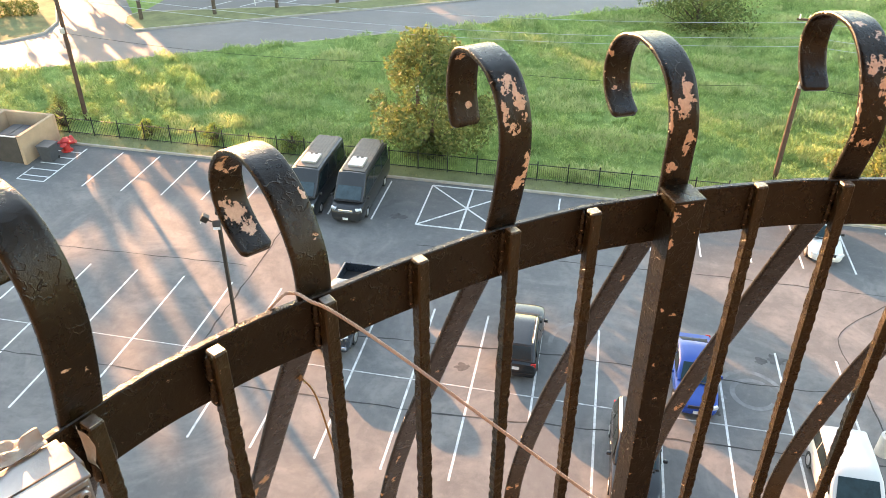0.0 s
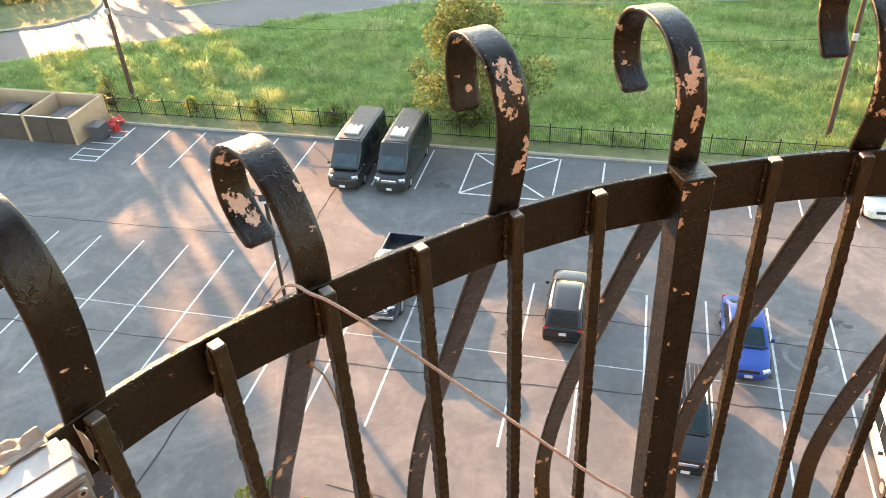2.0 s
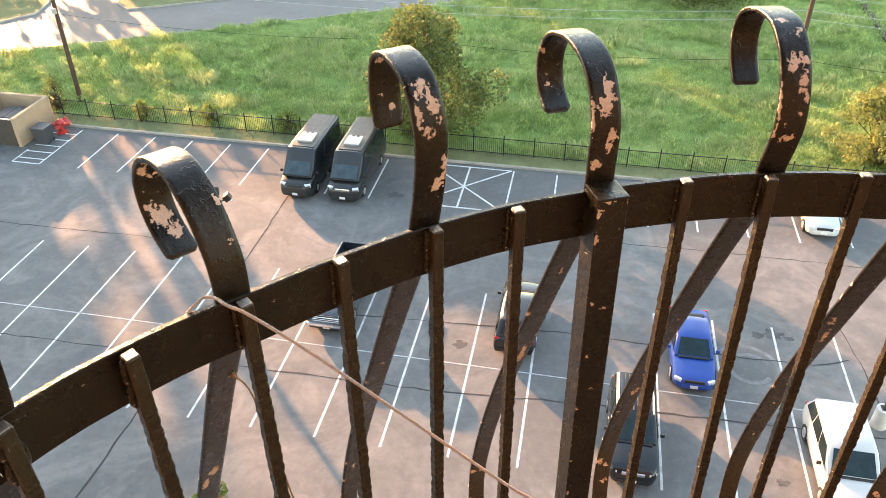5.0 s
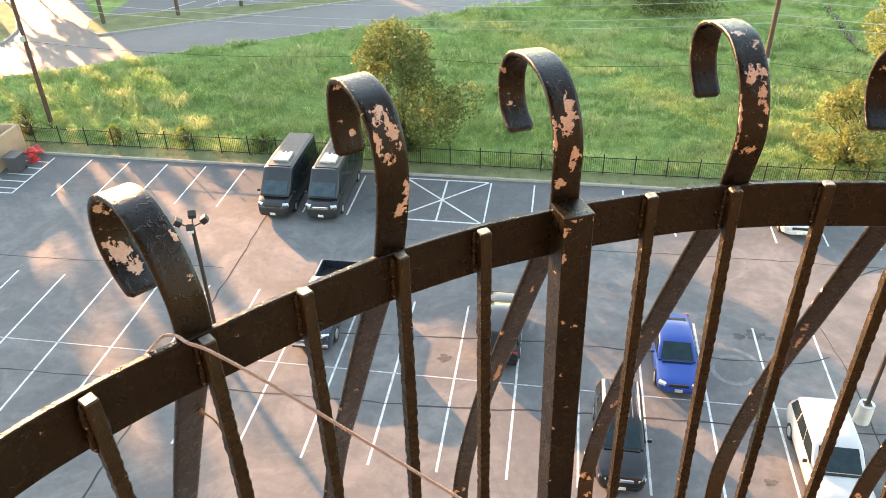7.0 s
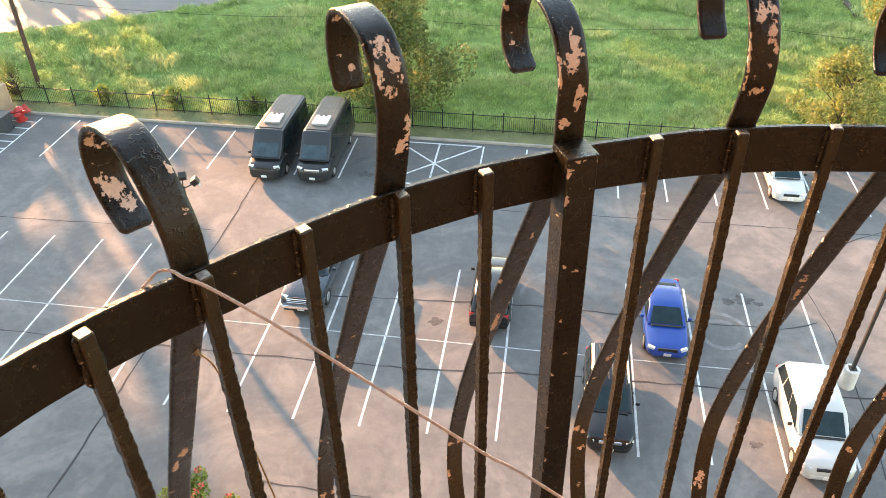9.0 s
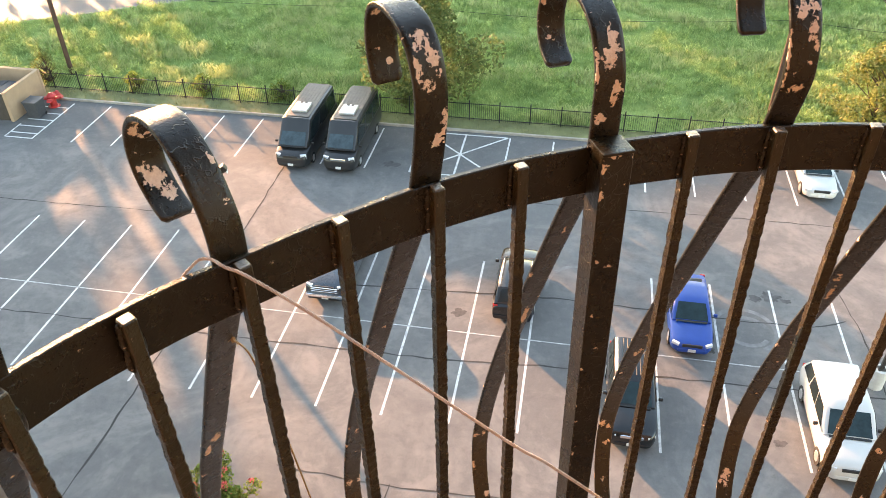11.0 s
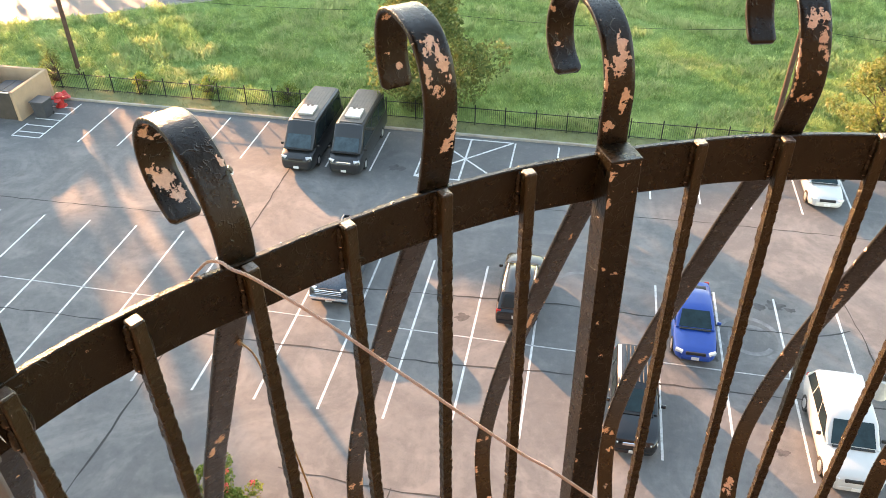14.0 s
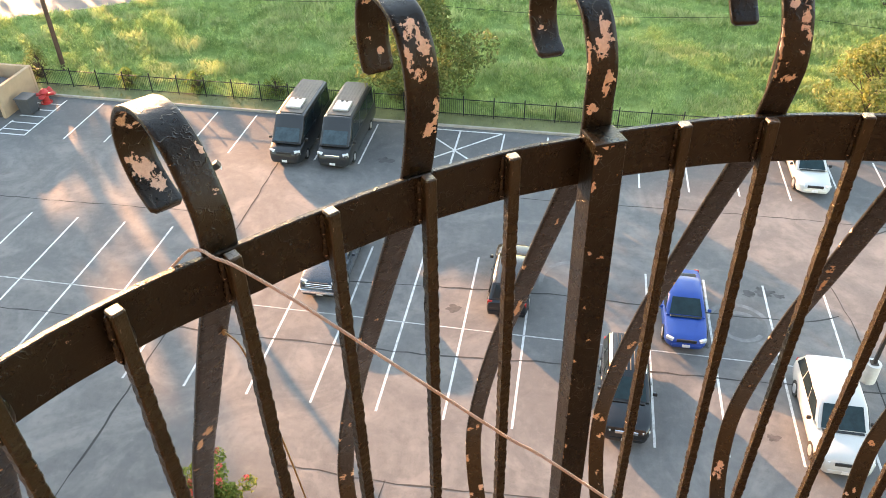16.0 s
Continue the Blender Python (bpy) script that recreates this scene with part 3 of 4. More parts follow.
SEDAN = [(-0.5, 0.58, 0.58), (-0.49, 0.74, 0.64), (-0.468, 0.86, 0.70), (-0.42, 0.95, 0.77), (-0.3, 1.0, 0.84), (-0.18, 1.0, 0.93), (0.0, 1.0, 0.95), (0.25, 1.0, 0.96), (0.4, 0.98, 0.98), (0.47, 0.92, 0.95), (0.5, 0.84, 0.8)]
SUV = [(-0.5, 0.66, 0.70), (-0.49, 0.80, 0.82), (-0.466, 0.90, 0.92), (-0.42, 0.97, 1.0), (-0.3, 1.0, 1.05), (-0.2, 1.0, 1.08), (0.2, 1.0, 1.1), (0.4, 0.99, 1.1), (0.48, 0.95, 1.08), (0.5, 0.9, 1.0)]
VAN = [(-0.5, 0.70, 0.80), (-0.492, 0.83, 0.93), (-0.468, 0.93, 1.04), (-0.43, 0.98, 1.12), (-0.37, 1.0, 1.22), (-0.32, 1.0, 1.3), (0.2, 1.0, 1.34), (0.47, 1.0, 1.34), (0.5, 0.98, 1.3)]

vehicle("car", "bright blue four-door sedan parked nose out", 4.75, 1.84, 1.45, M_BLUE, 0.84, 0.95, (-1.05, -0.25, 1.1, 1.95), SEDAN, pose(5.97, 27.45, 0))
vehicle("car", "white police-style sedan parked by the kerb", 5.0, 1.86, 1.43, M_CWHITE, 0.86, 0.95, (-1.1, -0.35, 1.05, 1.9), SEDAN, pose(13.75, 40.95, 0), grille=M_TRIM)
vehicle("car", "glossy black SUV with bright roof rails", 4.7, 1.88, 1.72, M_CBLACK, 0.98, 1.1, (-1.15, -0.35, 1.75, 2.25), SUV, pose(-1.75, 28.2, 0, 0, 0, 180), rails=True)
dark_suv = vehicle("car", "black SUV with ribbed roof and roof rails", 4.85, 1.9, 1.78, M_CBLACK, 0.98, 1.1, (-1.1, -0.35, 1.95, 2.3), SUV, pose(3.38, 22.05, 0), rails=True, grille=M_CHROME)
for j in range(6):
    part("roof_rib", box(-0.4 + 0.16 * j, 0.85, 1.795, 0.05, 2.0, 0.016, 0.006), M_TRIM, dark_suv)
vehicle("car", "white SUV with dark windows and black rails", 5.1, 2.06, 1.80, M_CWHITE, 1.0, 1.1, (-1.2, -0.4, 2.0, 2.44), SUV, pose(11.13, 21.95, 0), roof_w=0.84, grille=M_TRIM)

van = vehicle("van", "tall charcoal passenger van with a roof air conditioner", 6.5, 2.0, 2.6, M_CGREY, 1.2, 1.30, (-2.62, -1.5, 3.08, 3.22), VAN, pose(-15.85, 40.15, 0),
              roof_w=0.86, group="charcoal vans", grille=M_TRIM, lamp_h=0.92)
part("air_conditioner", box(0, -0.35, 2.69, 0.95, 1.15, 0.18, 0.08, 3), M_GALV, van, "pale grey rooftop air conditioner")
M_VROOF = plain("sky_lightened_van_roof", (0.15, 0.125, 0.105), 0.6, 0.0, 0.2, 3.0, 0.1)
part("roof_panel", box(0, 0.86, 2.607, 1.42, 4.4, 0.024, 0.01, 2), M_VROOF, van, "brown-grey roof panel lightened for the sky's reflection")
for s in (-1, 1):
    part("vent", cyl((s * 0.14, 0.1, 2.77), (s * 0.14, 0.1, 2.80), 0.09, 0.09, 14), M_TRIM, van)
    part("wiper", box(s * 0.42, -2.62, 1.335, 0.46, 0.05, 0.03, 0.01, 1, None, Matrix.Rotation(s * 0.12, 4, "Z")), M_TRIM, van, "black wiper")
for j in range(7):
    part("roof_rib", box(-0.6 + 0.2 * j, 1.75, 2.624, 0.05, 2.3, 0.022, 0.008), M_VROOF, van)
van2 = copy_thing(van, pose(-13.0, 40.25, 0))
for o in van2.children:
    if o.name.startswith("grille"):
        o.data = o.data.copy()
        o.data.materials[0] = M_CHROME
        o["label"] = "chrome grille"


def pickup(at):
    L, W = 5.9, 2.0
    st = [(-0.5, 0.86, 0.85), (-0.485, 0.94, 1.0), (-0.45, 0.98, 1.08), (-0.3, 1.0, 1.14), (-0.2, 1.0, 1.16), (-0.1, 1.0, 1.16), (0.12, 1.0, 1.16), (0.121, 1.0, 0.62), (0.5, 0.99, 0.62)]
    p = vehicle("pickup_truck", "dark slate pickup truck with black open bed", L, W, 1.88, M_CNAVY, 1.1, 1.17, (-1.25, -0.5, 0.55, 0.85), st, at, wheel_r=0.4, grille=M_TRIM, lamp_h=0.98, tails=None)
    for s in (1, -1):
        part("tail_light", box(s * 0.93, 2.965, 0.95, 0.1, 0.03, 0.34, 0.01), M_TAIL, p, "red tail light")
    for s in (1, -1):
        part("bed_side", box(s * 0.95, 1.86, 0.9, 0.1, 2.2, 0.56, 0.03, 2), M_CNAVY, p)
    for j in range(3):
        part("grille_bar", box(0, -L * 0.5 - 0.02, 0.80 + 0.1 * j, 1.25, 0.05, 0.045, 0.012), M_CHROME, p, "chrome grille bar")
    part("bumper_bar", box(0, -L * 0.5 - 0.04, 0.58, 1.8, 0.14, 0.17, 0.04, 2), M_CHROME, p, "chrome front bumper")
    part("tailgate", box(0, 2.92, 0.9, 1.9, 0.09, 0.56, 0.03, 2), M_CNAVY, p)
    part("bed_liner", box(0, 1.86, 0.66, 1.8, 2.05, 0.06, 0.01), M_TRIM, p, "black bed liner")
    return p


pickup(pose(-10.35, 28.75, 0))


# ---------------------------------------------------------------- lot furniture
def lamp_post(x, y, h, heads, base=None):
    lp = empty("lamp_post", "tall dark bronze car park lamp post", "lamp post", pose(x, y, 0), "car park lamps")
    if base:
        b = cyl((0, 0, 0), (0, 0, base), 0.32, 0.3, 24)
        part("footing", b, M_CONC, lp, "round white concrete footing", smooth=False)
    part("pole", box(0, 0, h / 2 + (base or 0) / 2, 0.13, 0.13, h - (base or 0), 0.015, 2), M_BRONZE, lp)
    part("base_plate", box(0, 0, (base or 0) + 0.02, 0.3, 0.3, 0.04, 0.01), M_BRONZE, lp)
    for a in heads:
        r = Matrix.Rotation(radians(a), 4, "Z")
        d = r @ Vector((1, 0, 0))
        part("arm", cyl((0, 0, h - 0.1), (d.x * 0.4, d.y * 0.4, h + 0.08), 0.03, 0.03, 8), M_BRONZE, lp)
        hd = box(d.x * 0.52, d.y * 0.52, h + 0.2, 0.3, 0.32, 0.28, 0.05, 2, None, r @ Matrix.Rotation(radians(-35), 4, "Y"))
        head = part("lamp_head", hd, M_BRONZE, lp)
        part("lens", box(d.x * 0.65, d.y * 0.65, h + 0.11, 0.02, 0.27, 0.2, 0.004, 1, None, r @ Matrix.Rotation(radians(-35), 4, "Y")), M_LAMPGLASS, head)
    return lp


lamp_post(-14.25, 24.95, 7.2, (20, 110, 200, 290))
lamp_post(13.25, 24.75, 7.2, (20, 110, 200, 290), 0.95)


def enclosure():
    e = empty("dumpster_enclosure", "tan walled bin enclosure with dark gates", "enclosure", pose(0, 0, 0))
    x0, xm, x1, y0, y1, h, t = -45.0, -39.5, -35.75, 39.8, 43.6, 2.05, 0.25
    part("wall", box((x0 + x1) / 2, y1 - t / 2, h / 2, x1 - x0, t, h, 0.03), M_TAN, e)
    for x in (x0 + t / 2, xm, x1 - t / 2):
        part("wall", box(x, (y0 + y1 - t) / 2, h / 2, t, y1 - y0 - t, h, 0.03), M_TAN, e)
    for a, b in ((x0 + t, xm - t / 2), (xm + t / 2, x1 - t)):
        mid = (a + b) / 2
        for u, v in ((a, mid), (mid, b)):
            gate = part("gate", box((u + v) / 2, y0 + 0.04, h / 2, v - u - 0.04, 0.06, h - 0.16, 0.01), M_GATE, e, "dark brown metal gate")
            part("rail", box((u + v) / 2, y0 + 0.0, h - 0.06, v - u - 0.04, 0.1, 0.06, 0.01), M_GALV, gate, "pale top rail")
    return e


enclosure()
for x in (-42.2, -37.7):
    d = empty("dumpster", "grey steel waste container with lid", "dumpster", pose(x, 42.0, 0), "waste containers")
    rings = [[(-0.8, -0.7, 0.1), (0.8, -0.7, 0.1), (0.8, 0.7, 0.1), (-0.8, 0.7, 0.1)], [(-0.95, -0.85, 1.25), (0.95, -0.85, 1.25), (0.95, 0.85, 1.25), (-0.95, 0.85, 1.25)]]
    part("body", loft(rings), M_BINGREEN, d)
    for s in (-1, 1):
        part("lid", box(s * 0.48, 0, 1.33, 0.92, 1.74, 0.05, 0.02, 1, None, Matrix.Rotation(0.1 * s, 4, "Y")), M_PLASTIC, d)
        part("skid", box(s * 0.7, 0, 0.05, 0.1, 1.4, 0.1), M_BINGREEN, d)

bin_ = empty("wheelie_bin", "dark grey plastic bin beside the enclosure", "bin", pose(-34.75, 40.85, 0))
part("body", loft([[(-0.38, -0.38, 0.06), (0.38, -0.38, 0.06), (0.38, 0.38, 0.06), (-0.38, 0.38, 0.06)], [(-0.46, -0.48, 1.1), (0.46, -0.48, 1.1), (0.46, 0.48, 1.1), (-0.46, 0.48, 1.1)]]), M_PLASTIC, bin_)
part("lid", box(0, 0, 1.15, 1.0, 1.06, 0.09, 0.03, 2), M_PLASTIC, bin_)
for s in (-1, 1):
    part("wheel", cyl((s * 0.3, 0.38, 0.1), (s * 0.4, 0.38, 0.1), 0.1, 0.1, 12), M_TYRE, bin_)

hyd = empty("fire_hydrant", "bright red standpipe with valves beside the bin", "hydrant", pose(-34.5, 42.35, 0))
hyd.scale = (1.6, 1.6, 0.9)
part("barrel", cyl((0, 0, 0), (0, 0, 0.85), 0.15, 0.13, 14), M_RED, hyd)
part("bonnet", cyl((0, 0, 0.85), (0, 0, 1.1), 0.2, 0.05, 14), M_RED, hyd)
for a in (0, 90, 180, 270):
    v = Matrix.Rotation(radians(a + 20), 4, "Z") @ Vector((1, 0, 0))
    part("outlet", cyl((v.x * 0.1, v.y * 0.1, 0.62), (v.x * 0.42, v.y * 0.42, 0.74), 0.1, 0.12, 10), M_RED, hyd)
part("flange", cyl((0, 0, 0.0), (0, 0, 0.06), 0.24, 0.24, 14), M_RED, hyd)
part("handwheel", cyl((0.0, 0.35, 0.5), (0.02, 0.4, 0.95), 0.2, 0.05, 10), M_RED, hyd)


def fence():
    f = empty("fence", "black metal picket fence along the meadow", "fence", pose(0, FENCE_Y, 0.1))
    post = box(0, 0, 0.7, 0.07, 0.07, 1.5, 0.008)
    me = mesh_of(post, "fence_post", M_BLACK)
    rail = mesh_of(box(0, 0, 0, 1.95, 0.035, 0.04), "fence_rail", M_BLACK)
    for j in range(-4, 33):
        x = -37.7 + 1.95 * j
        o = new("post", me)
        o.parent, o.location = f, (x, 0, 0)
        for z in (0.18, 1.2):
            o = new("rail", rail)
            o.parent, o.location = f, (x + 0.975, 0, z)
    verts, faces = [], []
    for j in range(37 * 15):
        x = -45.5 + 0.13 * j
        i = len(verts)
        verts += [(x + dx, dy, z) for z in (0.04, 1.28) for dx, dy in ((-0.008, -0.008), (0.008, -0.008), (0.008, 0.008), (-0.008, 0.008))]
        faces += [(i, i + 1, i + 5, i + 4), (i + 1, i + 2, i + 6, i + 5), (i + 2, i + 3, i + 7, i + 6), (i + 3, i, i + 4, i + 7), (i + 4, i + 5, i + 6, i + 7)]
    o = new("infill", pydata("infill", verts, faces, M_BLACK))
    o.parent = f
    tagged(o, "", "", "", "stuff")


fence()


def utility_pole(x, y, h, lean=0.0, arms=True):
    p = empty("utility_pole", "weathered wooden utility pole with insulators", "utility pole", pose(x, y, 0, 0, lean, 0), "utility poles")
    part("shaft", cyl((0, 0, -0.1), (0, 0, h), 0.17, 0.12, 14), M_WOOD, p, smooth=False)
    if arms:
        part("crossarm", box(0, 0.16, h - 0.5, 2.2, 0.1, 0.12, 0.01), M_WOOD, p)
        for s in (-0.95, -0.4, 0.4, 0.95):
            part("insulator", cyl((s, 0.16, h - 0.44), (s, 0.16, h - 0.2), 0.06, 0.04, 10), M_WHITE, p, "white insulator")
    part("bracket", box(0, -0.2, h * 0.61, 0.3, 0.2, 0.4, 0.03), M_GALV, p, "pale metal junction box")
    return p


utility_pole(-35.9, 46.95, 11.2)
utility_pole(12.45, 48.0, 11.0)
utility_pole(-11.9, 51.2, 5.2, 0, False)


def wire(a, b, sag, r=0.012, m=None):
    pts = [tuple(Vector(a).lerp(Vector(b), t) - Vector((0, 0, sag * 4 * t * (1 - t)))) for t in np.linspace(0, 1, 24)]
    thing("overhead_wire", tube(pts, r, 5), m or M_BLACK, "thin sagging overhead wire", "wire", group="overhead wires")


wire((-35.9, 46.95, 6.6), (-11.9, 51.2, 5.0), 0.5)
wire((-11.9, 51.2, 5.0), (12.45, 48.0, 6.6), 0.5)
wire((12.45, 48.0, 6.6), (40, 46, 6.4), 0.5)
for z in (9.0, 9.5, 10.4):
    wire((-35.9, 47.1, z), (12.45, 48.1, z), 0.9, 0.014, M_GALV)
    wire((12.45, 48.1, z), (60, 47.5, z), 0.9, 0.014, M_GALV)


# ---------------------------------------------------------------- plants
def leaf_cloud(rng, centres, radii, per, size, upright=0.0, slim=0.5):
    """Leaf quads scattered in the shells of clumps."""
    pts = []
    for c, r, n in zip(centres, radii, per):
        d = rng.normal(size=(n, 3))
        d /= np.linalg.norm(d, axis=1)[:, None]
        pts.append(c + d * (r * rng.uniform(0.35, 1.0, (n, 1)) ** 0.6))
    p = np.concatenate(pts)
    n = len(p)
    a = rng.normal(size=(n, 3))
    a[:, 2] = np.abs(a[:, 2]) + upright
    a /= np.linalg.norm(a, axis=1)[:, None]
    b = np.cross(a, rng.normal(size=(n, 3)))
    b /= np.linalg.norm(b, axis=1)[:, None]
    s = size * rng.uniform(0.6, 1.3, (n, 1))
    v = np.stack([p - a * s, p + b * s * slim, p + a * s, p - b * s * slim], 1).reshape(-1, 3)
    f = np.arange(4 * n).reshape(-1, 4)
    return v, f


def tree(name, x, y, h, spread, material, label, seed, leaves=7000, size=0.13, bare=0.12, category="tree"):
    rng = np.random.default_rng(seed)
    t = empty(name, label, category, pose(x, y, 0.1))
    b = bmesh.new()
    top = Vector((0.15, 0, h * 0.85))
    tube([(0, 0, -0.2), (0.05, 0.02, h * 0.3), (0.1, -0.05, h * 0.6), tuple(top)], 0.13, 8, b, h * 0.08, lambda i: max(0.15, 1.25 - 0.09 * i))
    cs, rs = [], []
    for i in range(46):
        f = rng.uniform(bare, 1.0)
        z = h * f
        prof = math.sin(min(1.0, (f - bare * 0.4) / 0.45) * math.pi / 2) * (1 - max(0, f - 0.45) / 0.62) ** 0.75
        a = rng.uniform(0, 2 * math.pi)
        r = spread * prof * rng.uniform(0.45, 1.05)
        c = np.array([r * math.cos(a), r * math.sin(a), z])
        cs.append(c)
        rs.append(spread * rng.uniform(0.16, 0.34))
        q = (0.05, 0, max(0.1, z - r * 0.7 - 0.3))
        cyl(q, tuple(c), 0.05, 0.012, 5, b)
    part("trunk", b, M_BARK, t)
    w = np.array(rs) ** 2
    per = np.maximum(20, (leaves * w / w.sum()).astype(int))
    v, f = leaf_cloud(rng, cs, rs, per, size)
    o = new("crown", pydata("crown", v, f, material))
    o.parent = t
    return t


tree("tree", -10.0, 46.9, 8.3, 4.4, M_LEAF, "bushy green tree with olive tips behind the fence", 5, 13000, 0.15, 0.06)
tree("tree", 18.6, 48.0, 4.7, 3.3, M_LEAF_Y, "yellow-green shrubby tree at the meadow edge", 8, 7000, 0.13, 0.06)
tree("tree", 25.2, 57.5, 11.5, 3.9, M_LEAF_Y, "tall yellow-green tree at the meadow edge", 9, 9000, 0.15, 0.06)
tree("tree", 9.5, 79.0, 5.0, 6.0, M_LEAF, "dark green bush at the far end of the meadow", 12, 7000, 0.16, 0.05)
for sx, sy, sh, ss, sd in ((-36.8, 45.6, 2.2, 1.1, 31), (-30.0, 45.4, 1.2, 0.8, 32), (-25.0, 45.5, 1.4, 0.9, 33), (-19.5, 45.6, 1.3, 0.9, 34)):
    tree("shrub", sx, sy, sh, ss, M_LEAF_B if sh < 2 else M_LEAF_Y, "leafy weeds growing through the fence", sd, 1100, 0.07, 0.03, "shrub")


def flower_bush():
    rng = np.random.default_rng(21)
    t = empty("flowering_bush", "green bush with red blossoms below the balcony", "bush", pose(-10.5, 14.3, 0))
    b = bmesh.new()
    cs, rs = [], []
    for i in range(52):
        a, r, z = rng.uniform(0, 6.28), rng.uniform(0, 1.75), rng.uniform(0.5, 1.75)
        c = np.array([r * math.cos(a), r * math.sin(a), z * (1.1 - 0.2 * r)])
        cs.append(c)
        rs.append(rng.uniform(0.18, 0.36))
        cyl((0, 0, 0), tuple(c), 0.03, 0.01, 5, b)
    part("stems", b, M_BARK, t)
    v, f = leaf_cloud(rng, cs, rs, [170] * len(cs), 0.07)
    o = new("foliage", pydata("foliage", v, f, M_LEAF_B))
    o.parent = t
    top = [c + np.array([0, 0, r]) for c, r in zip(cs, rs)]
    v, f = leaf_cloud(rng, top[:36], [0.12] * 36, [22] * 36, 0.055)
    o = new("blossoms", pydata("blossoms", v, f, M_PETAL))
    o.parent = t
    tagged(o, "red blossoms")


flower_bush()


def grass(name, label, n, inside, seed, hmin, hmax, material):
    """Blades of uncut grass in tufts."""
    rng = np.random.default_rng(seed)
    pts = []
    while len(pts) < n:
        x, y = rng.uniform(-58, 45), rng.uniform(KERB_Y + 1.5, 98)
        if inside(x, y):
            pts.append((x, y))
    verts, faces = [], []
    for x, y in pts:
        z = max(0.04, field_height(x, y)) - 0.03
        lush = 0.5 + noise.noise((x * 0.16, y * 0.16, 9))
        hh = hmin + (hmax - hmin) * max(0.0, min(1.0, lush)) * rng.uniform(0.5, 1.2)
        for k in range(5):
            a = rng.uniform(0, 6.28)
            dx, dy = math.cos(a), math.sin(a)
            ox, oy = rng.normal(0, 0.13), rng.normal(0, 0.13)
            w = rng.uniform(0.009, 0.022)
            ln = hh * rng.uniform(0.5, 1.1)
            le = ln * rng.uniform(0.15, 0.6)
            i = len(verts)
            verts += [(x + ox - dy * w, y + oy + dx * w, z), (x + ox + dy * w, y + oy - dx * w, z),
                      (x + ox + dx * le * 0.35 + dy * w * 0.8, y + oy + dy * le * 0.35 - dx * w * 0.8, z + ln * 0.65), (x + ox + dx * le, y + oy + dy * le, z + ln)]
            faces += [(i, i + 1, i + 2), (i, i + 2, i + 3)]
    ob = new(name, pydata(name, verts, faces, material))
    tagged(ob, label, "grass", "", "stuff")


grass("grass", "tall uncut green and yellowing meadow grass", 60000, lambda x, y: y < road_edge(x) - 0.4 and y > KERB_Y + 1.5, 3, 0.1, 0.42, M_GRASS)
def clump_at(x, y):
    return y < road_edge(x) - 0.6 and y > KERB_Y + 1.8 and noise.noise((x * 0.2, y * 0.34, 4)) > 0.1


grass("grass", "pale seeding clumps of tall meadow grass", 20000, clump_at, 17, 0.35, 0.85, M_GRASS_P)
rng_v = np.random.default_rng(77)
vv, vf = [], []
for _ in range(5200):
    x, y = rng_v.uniform(-46, 30), rng_v.uniform(KERB_Y + 0.2, KERB_Y + 1.7)
    a, ln, w = rng_v.uniform(0, 6.28), rng_v.uniform(0.05, 0.16), rng_v.uniform(0.015, 0.04)
    dx, dy, i = math.cos(a), math.sin(a), len(vv)
    vv += [(x - dy * w, y + dx * w, 0.12), (x + dy * w, y - dx * w, 0.12), (x + dx * ln * 0.6, y + dy * ln * 0.6, 0.13 + ln)]
    vf.append((i, i + 1, i + 2))
tagged(new("short_grass", pydata("short_grass", vv, vf, M_VERGE)), "short dull grass between kerb and fence", "grass", "", "stuff")
wr_ = np.random.default_rng(55)
wc, wrad = [], []
while len(wc) < 3000:
    x, y = wr_.uniform(-56, 40), wr_.uniform(KERB_Y + 2.2, 96)
    if y < road_edge(x) - 1.0 and noise.noise((x * 0.13, y * 0.13, 21)) > -0.2:
        r = wr_.uniform(0.25, 0.8)
        wc.append(np.array([x, y, field_height(x, y) + r * 0.3]))
        wrad.append(r)
wv, wf = leaf_cloud(wr_, wc, wrad, [max(24, int(190 * r)) for r in wrad], 0.15, 0.9, 0.16)
base_z = np.repeat([c[2] for c in wc], [4 * max(24, int(190 * r)) for r in wrad])
wv[:, 2] = base_z + (wv[:, 2] - base_z) * 0.85
tagged(new("weeds", pydata("weeds", wv, wf, M_WEED)), "low mounds of leafy weeds in the meadow", "weeds", "", "stuff")
track = bmesh.new()
for j in range(24):
    box(25.9 - 0.02 * j + 0.25 * noise.noise((j * 0.4, 0, 0)), 82.0 - 0.55 * j, field_height(25.7, 82.0 - 0.55 * j) + 0.1, 0.55, 0.62, 0.22, 0.08, 2, track)
thing("dirt_bank", track, M_BARK, "narrow bare earth bank through the meadow", "dirt bank", "structure")
hedge_c = [np.array([-62.0 + 1.15 * i, 66.2 + 0.62 * i, 0.75]) for i in range(6)]
hv, hf = leaf_cloud(np.random.default_rng(4), hedge_c, [0.95] * 6, [700] * 6, 0.12)
ho = new("hedge", pydata("hedge", hv, hf, M_LEAF))
tagged(ho, "dark clipped hedge on the corner plot", "hedge")
sp = empty("street_sign", "small white sign post on the far verge", "sign post", pose(-35.6, 77.6, 0.1))
part("post", cyl((0, 0, 0), (0, 0, 2.3), 0.05, 0.05, 8), M_WHITE, sp)
part("plate", box(0, -0.03, 2.0, 0.5, 0.02, 0.6, 0.005), M_WHITE, sp)
